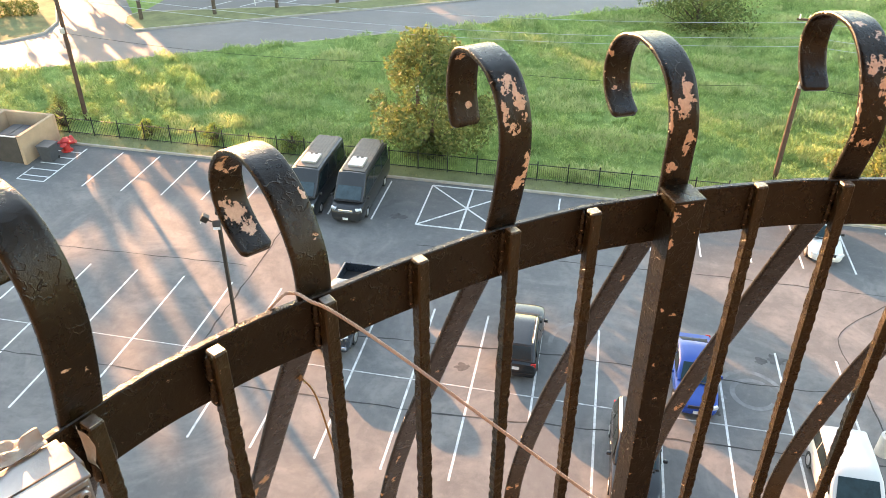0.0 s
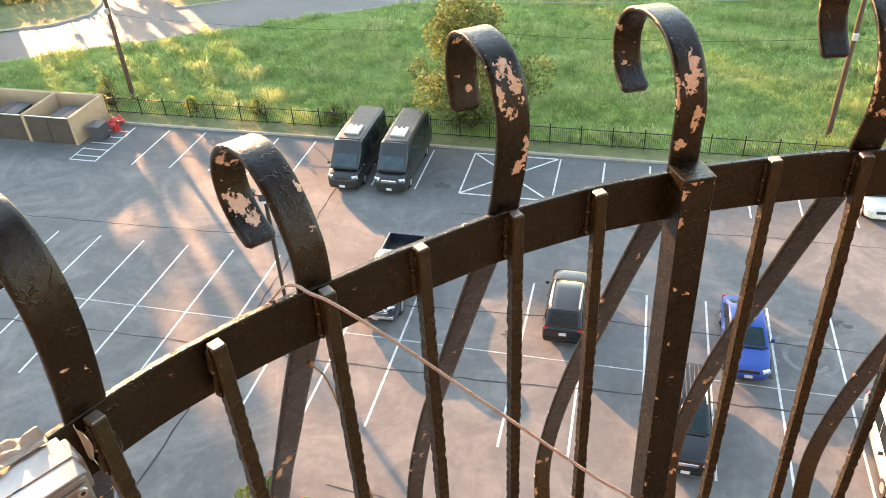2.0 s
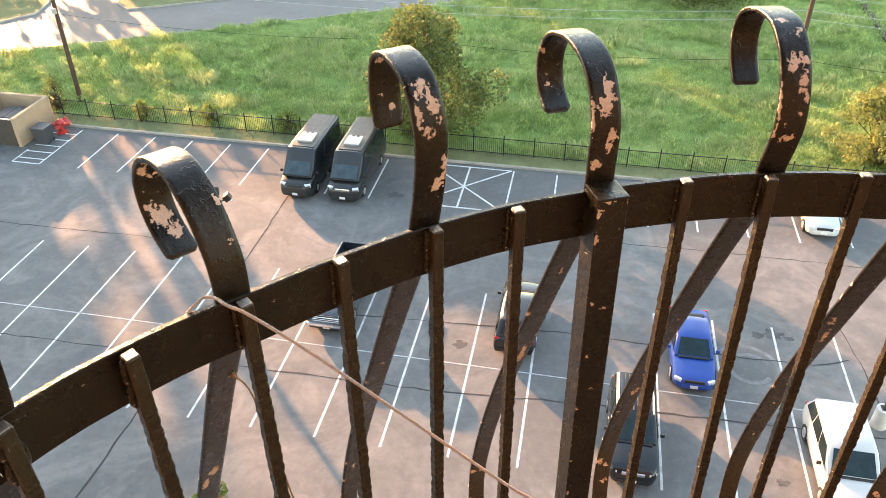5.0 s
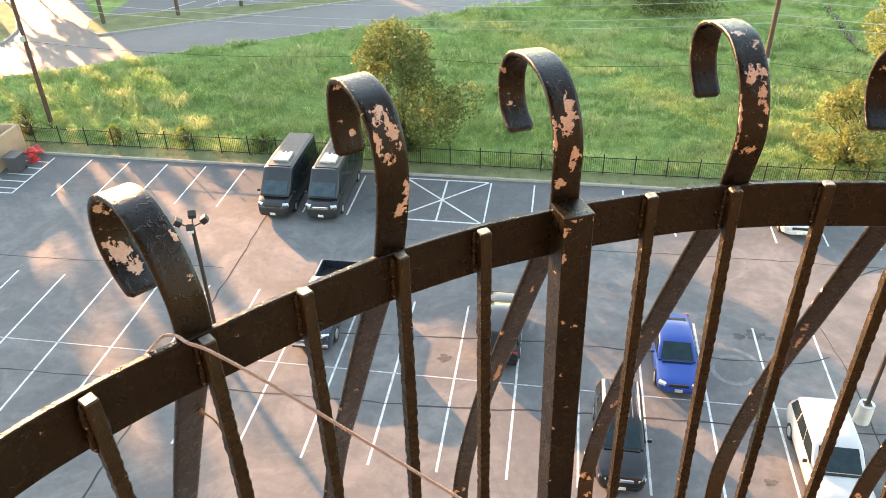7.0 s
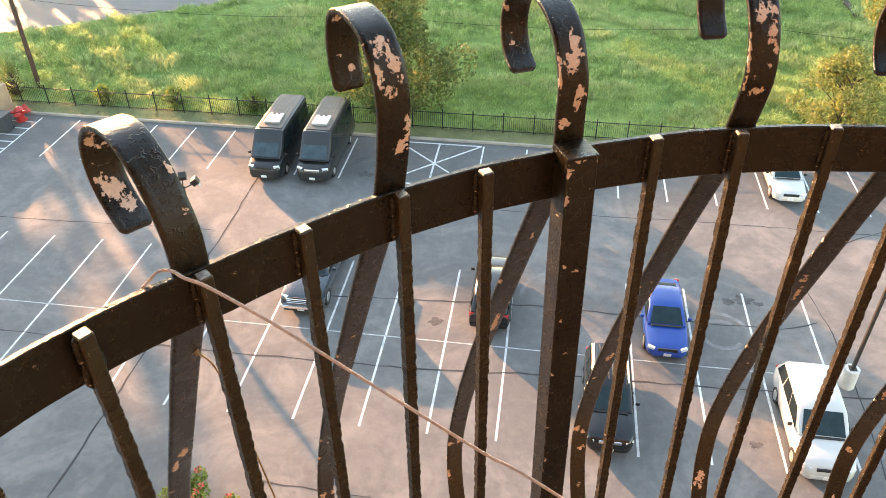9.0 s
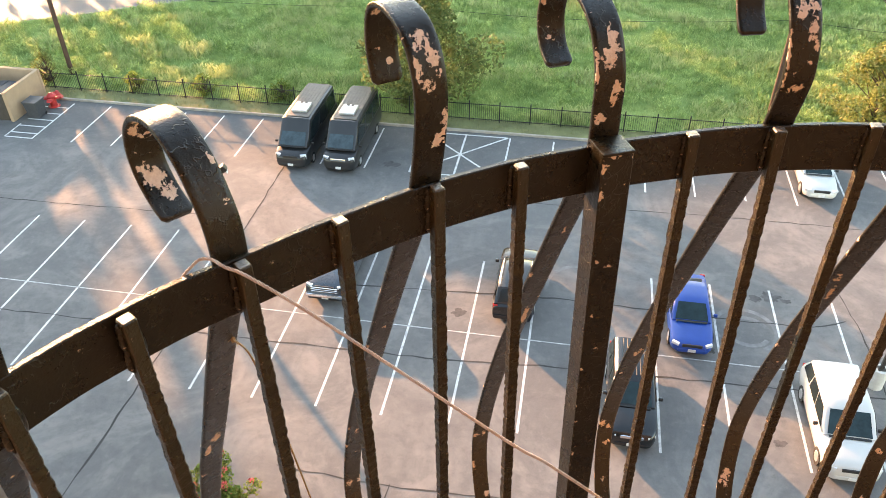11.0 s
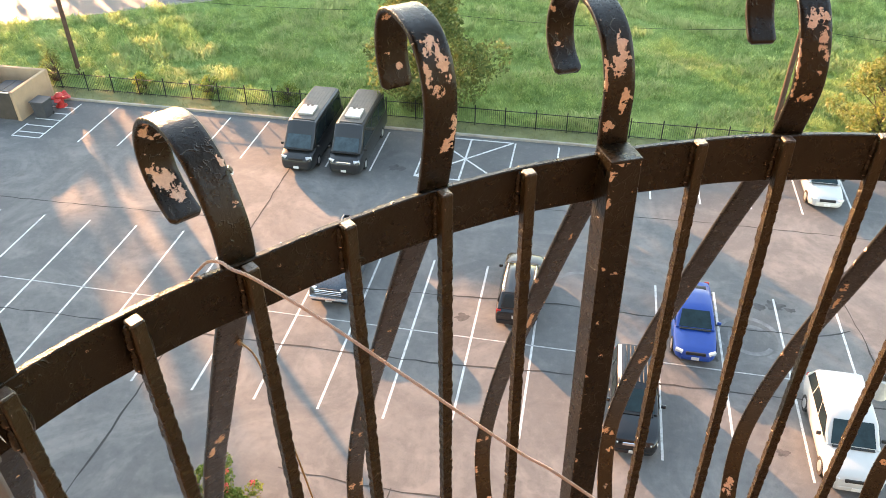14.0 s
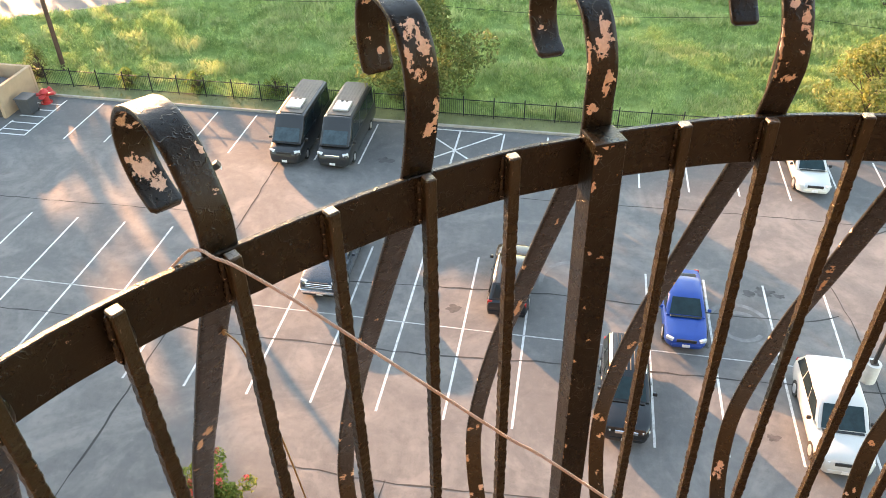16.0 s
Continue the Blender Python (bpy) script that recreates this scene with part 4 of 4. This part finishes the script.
for px, py in ((-44.6, 70.3), (-38.3, 73.6), (-33.0, 77.2), (-27.5, 80.6)):
    st = thing("street_tree_trunk", cyl((px, py, 0.1), (px, py, 5.5), 0.2, 0.14, 12), M_BARK, "bare lower trunk on the far verge", "tree trunk", group="verge trunks")

# ---------------------------------------------------------------- across the street, beyond view: made-up blocks and trees added to shade the lot
u_dir, v_dir = Vector((0.712, 0.702, 0)), Vector((0.702, -0.712, 0))


def far_block(u0, u1, v, h, label):
    c = u_dir * ((u0 + u1) / 2) + v_dir * v
    b = box(c.x, c.y, h / 2 - 0.1, u1 - u0, 14, h, 0, 1, None, Matrix.Rotation(math.atan2(u_dir.y, u_dir.x), 4, "Z"))
    thing("shade_block", b, M_BRICK, label, "building", group="blocks across the street")


far_block(-90, 2.2, -127, 40, "tall unseen brick block added to shade the lot")
far_block(17.0, 44.3, -127, 18.2, "unseen brick block added to shade road and meadow")
far_block(46.9, 95.0, -127, 17.6, "unseen brick block added to shade road and meadow")
gp = u_dir * 45.5 + v_dir * -124
tree("tree", gp.x, gp.y, 19.0, 1.7, M_LEAF, "slender unseen tree added to dapple the sunlit strip", 61, 1500, 0.34, 0.35)
for tu, tv, th, ts, tl, sd in ((3.6, -112, 24.0, 2.0, 2600, 62), (6.6, -108, 15.5, 1.5, 1000, 63), (9.4, -110, 15.0, 0.9, 420, 64),
                               (11.5, -106, 11.5, 1.5, 700, 65), (14.5, -109, 12.0, 1.7, 800, 66)):
    tp = u_dir * tu + v_dir * tv
    tree("tree", tp.x, tp.y, th, ts, M_LEAF, "tall unseen tree added to feather the shadow edge", sd, tl, 0.34, 0.38)


# ---------------------------------------------------------------- balcony
CX, CY, RAD, ZR = 0.5208, -0.1276, 1.0235, 23.326
FLOOR_Z = ZR - 1.09
STEP, POST_A = 6.3, 117.0


def polar(a, r, z):
    return Vector((CX + r * math.cos(radians(a)), CY + r * math.sin(radians(a)), z))


hall = empty("building", "brown stucco hotel wall with a rounded balcony", "building", None, "", "structure")
part("wall", box(0.5, -1.05, 14.0, 44, 0.3, 28.2), M_WALL, hall)
arc = [(CX + 1.12 * math.cos(radians(a)), CY + 1.12 * math.sin(radians(a))) for a in range(0, 181, 5)]
part("balcony_slab", sheet(arc + [(CX - 1.12, -0.9), (CX + 1.12, -0.9)], FLOOR_Z, 0.22), M_WALL, hall)

part("balcony_slab", sheet(arc + [(CX - 1.12, -0.9), (CX + 1.12, -0.9)], FLOOR_Z + 3.1, 0.22), M_WALL, hall)
railing = empty("balcony_railing", "curved dark brown wrought iron railing with flaking paint", "railing", None)
# the bars stand a little unevenly
UNEVEN = {-3: 97.99, -2: 104.75, -1: 110.8, 1: 123.36, 2: 129.25, 3: 135.78, 4: 142.06, 5: 148.49, 6: 154.86}
ANG = [UNEVEN.get(k, POST_A + STEP * k) for k in range(-19, 11)]
BAR_R = {-3: 0.005, -2: -0.001, -1: 0.004, 1: -0.0025, 2: 0.0, 3: 0.001, 4: -0.002, 5: 0.005, 6: 0.009}
LEAN = {-3: 0.6, -2: 2.0, -1: 1.1, 1: 0.7, 2: 0.2, 3: 0.9, 4: 0.6, 5: 0.6}     # degrees along the railing


def band(name, z0, z1, r0, r1, a0, a1, parent):
    rings = []
    for a in np.arange(a0, a1 + 0.01, 0.75):
        wob = 0.0004 * math.sin(a * 0.31) + 0.0002 * math.sin(a * 0.83)
        out = 0.0135 * max(0.0, min(1.0, (a - 140.5) / 10.5))      # the band swells out where it nears the wall
        e = 0.0012
        sec = [(r0 + e, z0), (r1 - e, z0), (r1, z0 + e), (r1, z1 - e), (r1 - e, z1), (r0 + e, z1), (r0, z1 - e), (r0, z0 + e)]
        rings.append([polar(a, r + wob + out, z + wob) for r, z in sec])
    return part(name, loft(rings), M_PAINT, parent, smooth=False)


band("top_band", ZR - 0.066, ZR - 0.001, RAD + 0.0080, RAD + 0.0160, 2, 182, railing)
band("bottom_band", FLOOR_Z + 0.06, FLOOR_Z + 0.09, RAD - 0.008, RAD + 0.015, 2, 182, railing)


def picket_mesh():
    """A square bar with hammered, scalloped corners."""
    random.seed(5)
    rings = []
    z = -1.02
    h = 0.0072
    while z < -0.0009:
        s = 1.0
        if z < -0.07:
            s = 1.0 + 0.042 * math.sin(z * 2 * math.pi / 0.0178 + 4.0 * noise.noise((z * 14, 1.3, 0.2))) + 0.11 * noise.noise((z * 45, 0.3, 0.7)) + random.uniform(-0.012, 0.012)
        ring = []
        for k, (x, y) in enumerate(((-1, -1), (1, -1), (1, 1), (-1, 1))):
            ss = s + 0.09 * noise.noise((z * 85, k * 3.1, 2.2)) if z < -0.07 else 1.0
            ring += [(x * h * ss * (0.78 if (k % 2) else 1), y * h * ss * (1 if (k % 2) else 0.78), z), (x * h * ss * (1 if (k % 2) else 0.78), y * h * ss * (0.78 if (k % 2) else 1), z)]
        rings.append(ring)
        z += 0.0035
    ring = [(x * 0.86, y * 0.86, -0.0004) for x, y, _ in rings[-1]]
    rings.append(ring)
    return mesh_of(loft(rings), "picket", M_HAMMER)


PICKET = picket_mesh()
CAPM = plain("worn_bright_paint", (0.3, 0.27, 0.245), 0.2, 0.55, 0.3, 200.0, 0.3)
weld_b = bmesh.new()
bmesh.ops.create_icosphere(weld_b, subdivisions=2, radius=1.0)
for v in weld_b.verts:
    v.co *= 1 + 0.25 * noise.noise(v.co * 2.3)
    v.co = Vector((v.co.x * 0.0045, v.co.y * 0.0045, v.co.z * 0.017))
WELD = mesh_of(weld_b, "weld", M_PAINT, True)

# outline of a scroll bar: out from the railing, height over the band's top; the belly is common, each hook is bent by hand
BELLY = [(0.30, -1.26), (0.36, -1.20), (0.398, -1.10), (0.400, -0.98), (0.352, -0.79), (0.272, -0.57), (0.192, -0.39), (0.116, -0.22), (0.052, -0.085), (0.024, -0.035)]
HOOK = {
    2: [(0.016, 0.0), (0.008, 0.032), (0.002, 0.063), (-0.002, 0.093), (0.0, 0.123), (0.010, 0.150), (0.029, 0.171), (0.053, 0.180), (0.079, 0.181), (0.1, 0.170), (0.109, 0.144), (0.108, 0.114), (0.098, 0.085)],
    0: [(0.016, 0.0), (0.016, 0.037), (0.016, 0.073), (0.025, 0.103), (0.043, 0.130), (0.069, 0.147), (0.1, 0.154), (0.130, 0.152), (0.160, 0.142), (0.182, 0.119), (0.189, 0.088), (0.176, 0.057), (0.149, 0.039)],
    -2: [(0.018, 0.0), (0.009, 0.034), (0.003, 0.067), (0.009, 0.1), (0.023, 0.130), (0.045, 0.154), (0.072, 0.169), (0.104, 0.172), (0.136, 0.167), (0.164, 0.152), (0.174, 0.121), (0.162, 0.09), (0.138, 0.064)],
    4: [(0.017, 0.0), (0.019, 0.035), (0.031, 0.063), (0.048, 0.088), (0.07, 0.106), (0.093, 0.115), (0.119, 0.114), (0.147, 0.103), (0.168, 0.082), (0.178, 0.057), (0.173, 0.028), (0.153, 0.006), (0.125, -0.008)],
    -4: [(0.017, 0.0), (0.017, 0.036), (0.022, 0.07), (0.035, 0.1), (0.056, 0.123), (0.083, 0.137), (0.112, 0.140), (0.143, 0.132), (0.172, 0.112), (0.192, 0.085), (0.196, 0.053), (0.18, 0.024), (0.155, 0.004)],
}
SW, ST = 0.037, 0.0062


def scroll_mesh(hook, flakes_in, flakes_out, seed):
    """A flat bar rolled into a hook above and a belly below; flakes: (length from the band's top, across, half sizes)."""
    rnd = random.Random(seed)
    line, s = smooth_line(BELLY + hook, 0.004)
    k0 = int(np.argmin(np.abs(line[:, 1]) + np.abs(line[:, 0] - hook[0][0]) * 3))
    s = s - s[k0]
    b = bmesh.new()
    lay = b.verts.layers.float.new("flaked")
    nw = 9
    us = [-0.5, -0.47] + [-0.47 + 0.94 * i / (nw - 1) for i in range(1, nw - 1)] + [0.47, 0.5]
    rings = []
    for i in range(len(line)):
        d = line[min(i + 1, len(line) - 1)] - line[max(i - 1, 0)]
        d = d / np.linalg.norm(d)
        n = np.array([-d[1], d[0]])     # towards the balcony on the way up
        end = min(1.0, (s[-1] - s[i]) / 0.006)
        wid = SW * (1 - 0.25 * (1 - end) ** 2)
        ring = []
        for face, flakes, seq in ((1, flakes_in, us), (-1, flakes_out, us[::-1])):
            for u in seq:
                rim = abs(u) > 0.48
                off = ST / 2 * (0.72 if rim else 1.0) * face
                p = line[i] + n * off
                val = 0.0
                for fs, fu, hs, hu in flakes:
                    q = ((s[i] - fs) / hs) ** 2 + ((u - fu) / hu) ** 2
                    val = max(val, 0.9 - 0.5 * q)
                v = b.verts.new((p[0], u * wid, p[1]))
                v[lay] = max(0.06 if rim else 0.0, val)
                ring.append(v)
        rings.append(ring)
    m = len(rings[0])
    for r0, r1 in zip(rings, rings[1:]):
        for j in range(m):
            b.faces.new((r0[j], r0[(j + 1) % m], r1[(j + 1) % m], r1[j]))
    b.faces.new(rings[0][::-1])
    b.faces.new(rings[-1])
    return mesh_of(b, "scroll_bar", M_PAINT, True)


def post_mesh(w=0.0392, h=1.09):
    """The square post; flakes along its inner corner and down its inner face."""
    r = random.Random(11)
    cx = -w / 2
    fl = [(cx, 0.3, -0.149, 0.005, 0.11), (cx, 0.32, -0.239, 0.004, 0.12), (cx, -0.1, -0.16, 0.004, 0.15), (cx, 0.48, -0.012, 0.009, 0.2), (cx, -0.49, -0.004, 0.008, 0.12), (cx, 0.1, -0.001, 0.004, 0.25), (cx, 0.45, -0.05, 0.012, 0.08), (cx, 0.05, -0.30, 0.003, 0.1)]
    fl += [(cx, r.choice((0.49, 0.46, 0.2, -0.2, 0.5)), r.uniform(-0.8, -0.25), r.uniform(0.002, 0.006), r.uniform(0.02, 0.06)) for _ in range(16)]
    b = bmesh.new()
    lay = b.verts.layers.float.new("flaked")
    rings = []
    us = [-0.5, -0.46, -0.3, -0.15, 0.0, 0.15, 0.3, 0.46]
    z = 0.0
    while z > -h:
        ring = []
        for side in range(4):
            for u in us:
                k = 0.96 if abs(u) == 0.5 else 1.0
                x, y = -w / 2 * k, -u * w * k
                for _ in range(side):
                    x, y = -y, x
                v = b.verts.new((x, y, z))
                val = 0.0
                for fx, fu, fz, hz, hu in fl:
                    if side in (0, 3):
                        uu = -u if side == 0 else 9.0
                        q = ((z - fz) / hz) ** 2 + ((uu - fu) / hu) ** 2
                        val = max(val, 0.95 - 0.55 * q)
                v[lay] = max(0.0, val)
                ring.append(v)
        rings.append(ring)
        z -= 0.005
    m = len(rings[0])
    for r0, r1 in zip(rings, rings[1:]):
        for j in range(m):
            b.faces.new((r0[j], r0[(j + 1) % m], r1[(j + 1) % m], r1[j]))
    b.faces.new(rings[0])
    b.faces.new(rings[-1])
    return mesh_of(b, "post", M_PAINT)


def some_flakes(seed):
    r = random.Random(seed)
    fl = [(r.uniform(-1.0, -0.1), r.choice((0.47, -0.47, 0.3, -0.1)), r.uniform(0.003, 0.009), r.uniform(0.05, 0.13)) for _ in range(5)]
    fl += [(r.uniform(-1.3, -1.0), r.uniform(-0.45, 0.45), r.uniform(0.006, 0.015), r.uniform(0.1, 0.26)) for _ in range(5)]
    fl += [(r.uniform(-0.85, -0.7) if seed % 4 else r.uniform(-0.6, -0.4), r.uniform(-0.2, 0.3), r.uniform(0.01, 0.03), r.uniform(0.1, 0.25)) for _ in range(2)]
    return fl


# u runs from the bar's right (-) to its left (+) as seen from the balcony
FLAKES = {
    4: ([(0.195, 0.3, 0.006, 0.2), (0.06, -0.3, 0.005, 0.1), (0.1, -0.4, 0.006, 0.1)],
        [(0.21, 0.2, 0.008, 0.25), (0.235, 0.25, 0.012, 0.2), (0.25, -0.1, 0.006, 0.3), (0.29, 0.2, 0.008, 0.2), (0.305, 0.0, 0.014, 0.36), (0.325, -0.15, 0.012, 0.25)]),
    2: ([(0.168, 0.05, 0.012, 0.3), (0.152, -0.18, 0.012, 0.2), (0.142, 0.32, 0.014, 0.1), (0.124, 0.08, 0.008, 0.24), (0.135, -0.3, 0.006, 0.1), (0.085, -0.42, 0.018, 0.12), (0.068, -0.38, 0.008, 0.16),
         (0.058, -0.2, 0.009, 0.25)], [(0.26, 0.25, 0.009, 0.15), (0.25, -0.1, 0.006, 0.12), (0.325, -0.15, 0.005, 0.12), (0.31, 0.2, 0.004, 0.1)]),
    0: ([(0.12, -0.1, 0.018, 0.22), (0.103, -0.02, 0.018, 0.34), (0.065, -0.2, 0.018, 0.17), (0.053, -0.12, 0.012, 0.13), (0.09, 0.47, 0.03, 0.05), (0.03, 0.3, 0.008, 0.25)],
        [(0.30, 0.38, 0.007, 0.12), (0.335, 0.15, 0.004, 0.09), (0.35, 0.1, 0.005, 0.18)]),
    -2: ([(0.205, 0.1, 0.007, 0.25), (0.185, -0.25, 0.007, 0.15), (0.15, -0.05, 0.010, 0.38), (0.14, 0.2, 0.007, 0.2), (0.122, -0.25, 0.014, 0.2), (0.105, -0.35, 0.01, 0.12), (0.088, -0.2, 0.004, 0.12),
          (0.075, 0.2, 0.003, 0.1), (0.055, 0.0, 0.006, 0.3), (0.09, 0.47, 0.035, 0.05)], []),
    -4: ([(0.19, 0.1, 0.01, 0.3), (0.15, -0.1, 0.01, 0.3)], [(0.3, 0.1, 0.006, 0.2)]),
    6: ([(0.06, 0.2, 0.004, 0.1), (0.05, -0.2, 0.004, 0.1)], []),
}

for k, a in zip(range(-19, 11), ANG):
    turn = Matrix.Rotation(radians(a), 4, "Z")
    if k == 0:
        o = new("post", post_mesh())
        o.parent = railing
        tagged(o, "square newel post with chipped paint")
        o.matrix_basis = Matrix.Translation((0.0592, 0.7768, ZR + 0.003)) @ Matrix.Rotation(radians(-1.15), 4, "Y") @ Matrix.Rotation(radians(-1.0), 4, "X") @ Matrix.Rotation(radians(115.3), 4, "Z")
        b = box(0, 0, 0, 0.0404, 0.0404, 0.004, 0.0015, 2)
        cp = part("post_cap", b, M_PAINT, railing)
        cp.matrix_basis = Matrix.Translation((0.0594, 0.7769, ZR + 0.0055)) @ Matrix.Rotation(radians(115.3), 4, "Z")
    else:
        o = new("picket", PICKET)
        o.parent = railing
        o.matrix_basis = Matrix.Translation(polar(a, RAD + BAR_R.get(k, 0.0), ZR)) @ Matrix.Rotation(radians(a + (k * 37) % 7 - 3), 4, "Z") @ Matrix.Rotation(radians(-LEAN.get(k, 0.5)), 4, "X")
        cap = part("picket_end", box(0, 0, 0, 0.0125, 0.0125, 0.0016, 0.0006), CAPM, railing, "worn bright picket end")
        cap.matrix_basis = o.matrix_basis.copy()
        for s, zz in ((1, -0.02), (1, -0.048), (-1, -0.035)):
            w = new("weld", WELD)
            w.parent = railing
            w.matrix_basis = Matrix.Translation(polar(a, RAD + 0.0085, ZR + zz)) @ turn @ Matrix.Translation((0, s * 0.0075, 0))
    if k % 2 == 0:
        fi, fo = FLAKES.get(k, ([(0.17, 0.1, 0.012, 0.3), (0.1, -0.2, 0.012, 0.2)], []))
        o = new("scroll_bar", scroll_mesh(HOOK.get(k, HOOK[2]), list(fi) + some_flakes(k + 40), list(fo) + some_flakes(k + 90), k))
        o.parent = railing
        sa = POST_A + STEP * k
        o.matrix_basis = Matrix.Translation(polar(sa, RAD + (0.009 if k == 6 else 0.0), ZR)) @ Matrix.Rotation(radians(sa), 4, "Z")

# cord tied to the band
A0 = POST_A + STEP * 4
cord_pts = [polar(145.3, RAD + 0.024, ZR - 0.03), polar(145.0, RAD + 0.0245, ZR - 0.008), Vector((-0.3257, 0.4847, 23.3325)), Vector((-0.3213, 0.4926, 23.3335)), Vector((-0.3101, 0.493, 23.3338)),
            Vector((-0.2944, 0.4843, 23.334)), Vector((-0.2732, 0.4850, 23.3247)), Vector((-0.2175, 0.4881, 23.2842)), Vector((-0.136, 0.4922, 23.2172)),
            Vector((-0.0166, 0.4982, 23.1196)), Vector((0.0343, 0.5007, 23.0839)), Vector((0.20, 0.509, 22.945)), Vector((0.45, 0.520, 22.745))]
cord_line, cord_s = smooth_line([tuple(p) for p in cord_pts], 0.002)
cord_b = bmesh.new()
for j in range(3):
    strand = []
    for (x, y, z), q in zip(cord_line, cord_s):
        w = 2 * math.pi * (q / 0.0135 + j / 3)
        strand.append((x + 0.0004 * math.cos(w), y + 0.0009 * math.cos(w), z + 0.0009 * math.sin(w)))
    tube(strand, 0.00105, 5, cord_b, 0.002)
cord = thing("cord", cord_b, M_CORD, "pale braided cord tied over the top band", "cord", smooth=False)

# clamp box fixed to the band, with its tube
CLAMP_A = POST_A + STEP * 6.62


def clamp_box():
    at = Matrix.Translation(polar(CLAMP_A, RAD - 0.040, ZR + 0.007)) @ Matrix.Rotation(radians(CLAMP_A - 98), 4, "Z") @ Matrix.Scale(0.88, 4)
    c = empty("clamp_box", "scuffed cast aluminium clamp box gripping the top band", "bracket", at)
    part("body", box(-0.004, 0, -0.016, 0.066, 0.052, 0.082, 0.005, 3), M_ALU, c)
    part("lid", box(-0.004, 0, 0.027, 0.068, 0.054, 0.004, 0.0018, 3), M_ALU, c)
    part("seam", box(-0.004, -0.004, 0.0292, 0.066, 0.0012, 0.0008), M_TRIM, c, "dark seam")
    part("jaw", box(0.033, 0.022, -0.006, 0.010, 0.034, 0.036, 0.003, 2), M_ALU, c)
    face = part("face_plate", box(-0.004, -0.0275, -0.018, 0.060, 0.003, 0.074, 0.0014, 2), M_ALU, c, "pale aluminium face plate")
    for sx, sz in ((0.020, 0.014), (0.020, -0.047), (-0.028, 0.014), (-0.028, -0.047)):
        part("screw", cyl((sx, -0.0285, sz), (sx, -0.0312, sz), 0.0048, 0.0042, 16), M_GALV, c)
        part("socket", cyl((sx, -0.0311, sz), (sx, -0.0316, sz), 0.0021, 0.0021, 6), M_TRIM, c, "dark hexagon socket")
    part("label_sticker", box(-0.008, -0.0294, -0.014, 0.040, 0.0008, 0.034, 0.0003), M_TRIM, face, "black label with pale print")
    for bx, bz, bw, bh, bm_ in ((0.001, -0.009, 0.020, 0.0052, M_PLATE), (-0.019, -0.0095, 0.007, 0.0045, M_PLATE), (-0.004, -0.0155, 0.026, 0.0014, M_PLATE),
                                (-0.004, -0.0185, 0.028, 0.0012, M_GALV), (-0.006, -0.0235, 0.024, 0.0012, M_GALV), (0.004, -0.031, 0.006, 0.003, M_PLATE)):
        part("print_bar", box(bx, -0.0300, bz + 0.005, bw, 0.0006, bh), bm_, face)
    p0, d = Vector((-0.026, -0.026, 0.004)), Vector((-0.42, -0.45, 0.79))
    for nm, t0, t1, r0, m, lb in (("washer", 0.0, 0.004, 0.017, M_GALV, ""), ("collar", 0.003, 0.012, 0.0125, M_BRASS, "brass collar"),
                                  ("sleeve", 0.011, 0.032, 0.0115, M_WHITE, "pale plastic sleeve"), ("tube", 0.030, 0.15, 0.0175, M_BLACK, "black tube")):
        part(nm, cyl(tuple(p0 + d * t0), tuple(p0 + d * t1), r0, r0, 20), m, c, lb)
    b = bmesh.new()
    bmesh.ops.create_grid(b, x_segments=22, y_segments=12, size=0.5)
    for v in b.verts:
        x, y = v.co.x * 0.05, v.co.y * 0.034
        v.co = Vector((x - 0.002, 0.036 + y * 0.7, 0.034 - 6 * (y - 0.004) ** 2 + 0.007 * noise.noise(Vector((x * 70, y * 90, 2)))))
    part("tape", b, M_TAPE, c, "crumpled silvery tape")
    b = bmesh.new()
    bmesh.ops.create_grid(b, x_segments=8, y_segments=10, size=0.5)
    for v in b.verts:
        x, y = v.co.x * 0.022, v.co.y * 0.04
        v.co = Vector((0.044 + 0.004 * noise.noise(Vector((x * 80, y * 60, 7))), 0.004 + x, 0.022 + y))
    part("tape", b, M_TAPE, c, "crumpled silvery tape")


M_ALU = plain("brushed_aluminium", (0.36, 0.36, 0.36), 0.36, 0.75, 0.12, 45.0, 0.05)
M_TAPE = plain("silvery_tape", (0.45, 0.40, 0.35), 0.45, 0.0, 0.2, 60.0, 0.4)
clamp_box()

# frayed string knotted on a scroll bar
kn = polar(A0 - 0.6, RAD + 0.088, ZR - 0.165)
pts = [tuple(kn), tuple(polar(A0 - 1.6, RAD + 0.085, ZR - 0.22)), tuple(polar(A0 - 2.6, RAD + 0.065, ZR - 0.40)), tuple(polar(A0 - 3.3, RAD + 0.05, ZR - 0.55)), tuple(polar(A0 - 4.5, RAD + 0.03, ZR - 0.8))]
strg = empty("string", "frayed tan string knotted to the railing", "string")
part("strand", tube(pts, 0.0013, 6, None, 0.006), M_STRING, strg)
kb = bmesh.new()
bmesh.ops.create_icosphere(kb, subdivisions=2, radius=1.0)
for v in kb.verts:
    v.co = kn + Vector((v.co.x * 0.0026, v.co.y * 0.003, v.co.z * 0.008)) * (1 + 0.5 * noise.noise(v.co * 3))
part("knot", kb, M_STRING, strg)
for j in range(4):
    part("loose_end", cyl(tuple(kn), tuple(kn + Vector((0.008 * math.cos(j * 2), -0.006, -0.006 + 0.004 * j))), 0.0008, 0.0004, 5), M_STRING, strg)
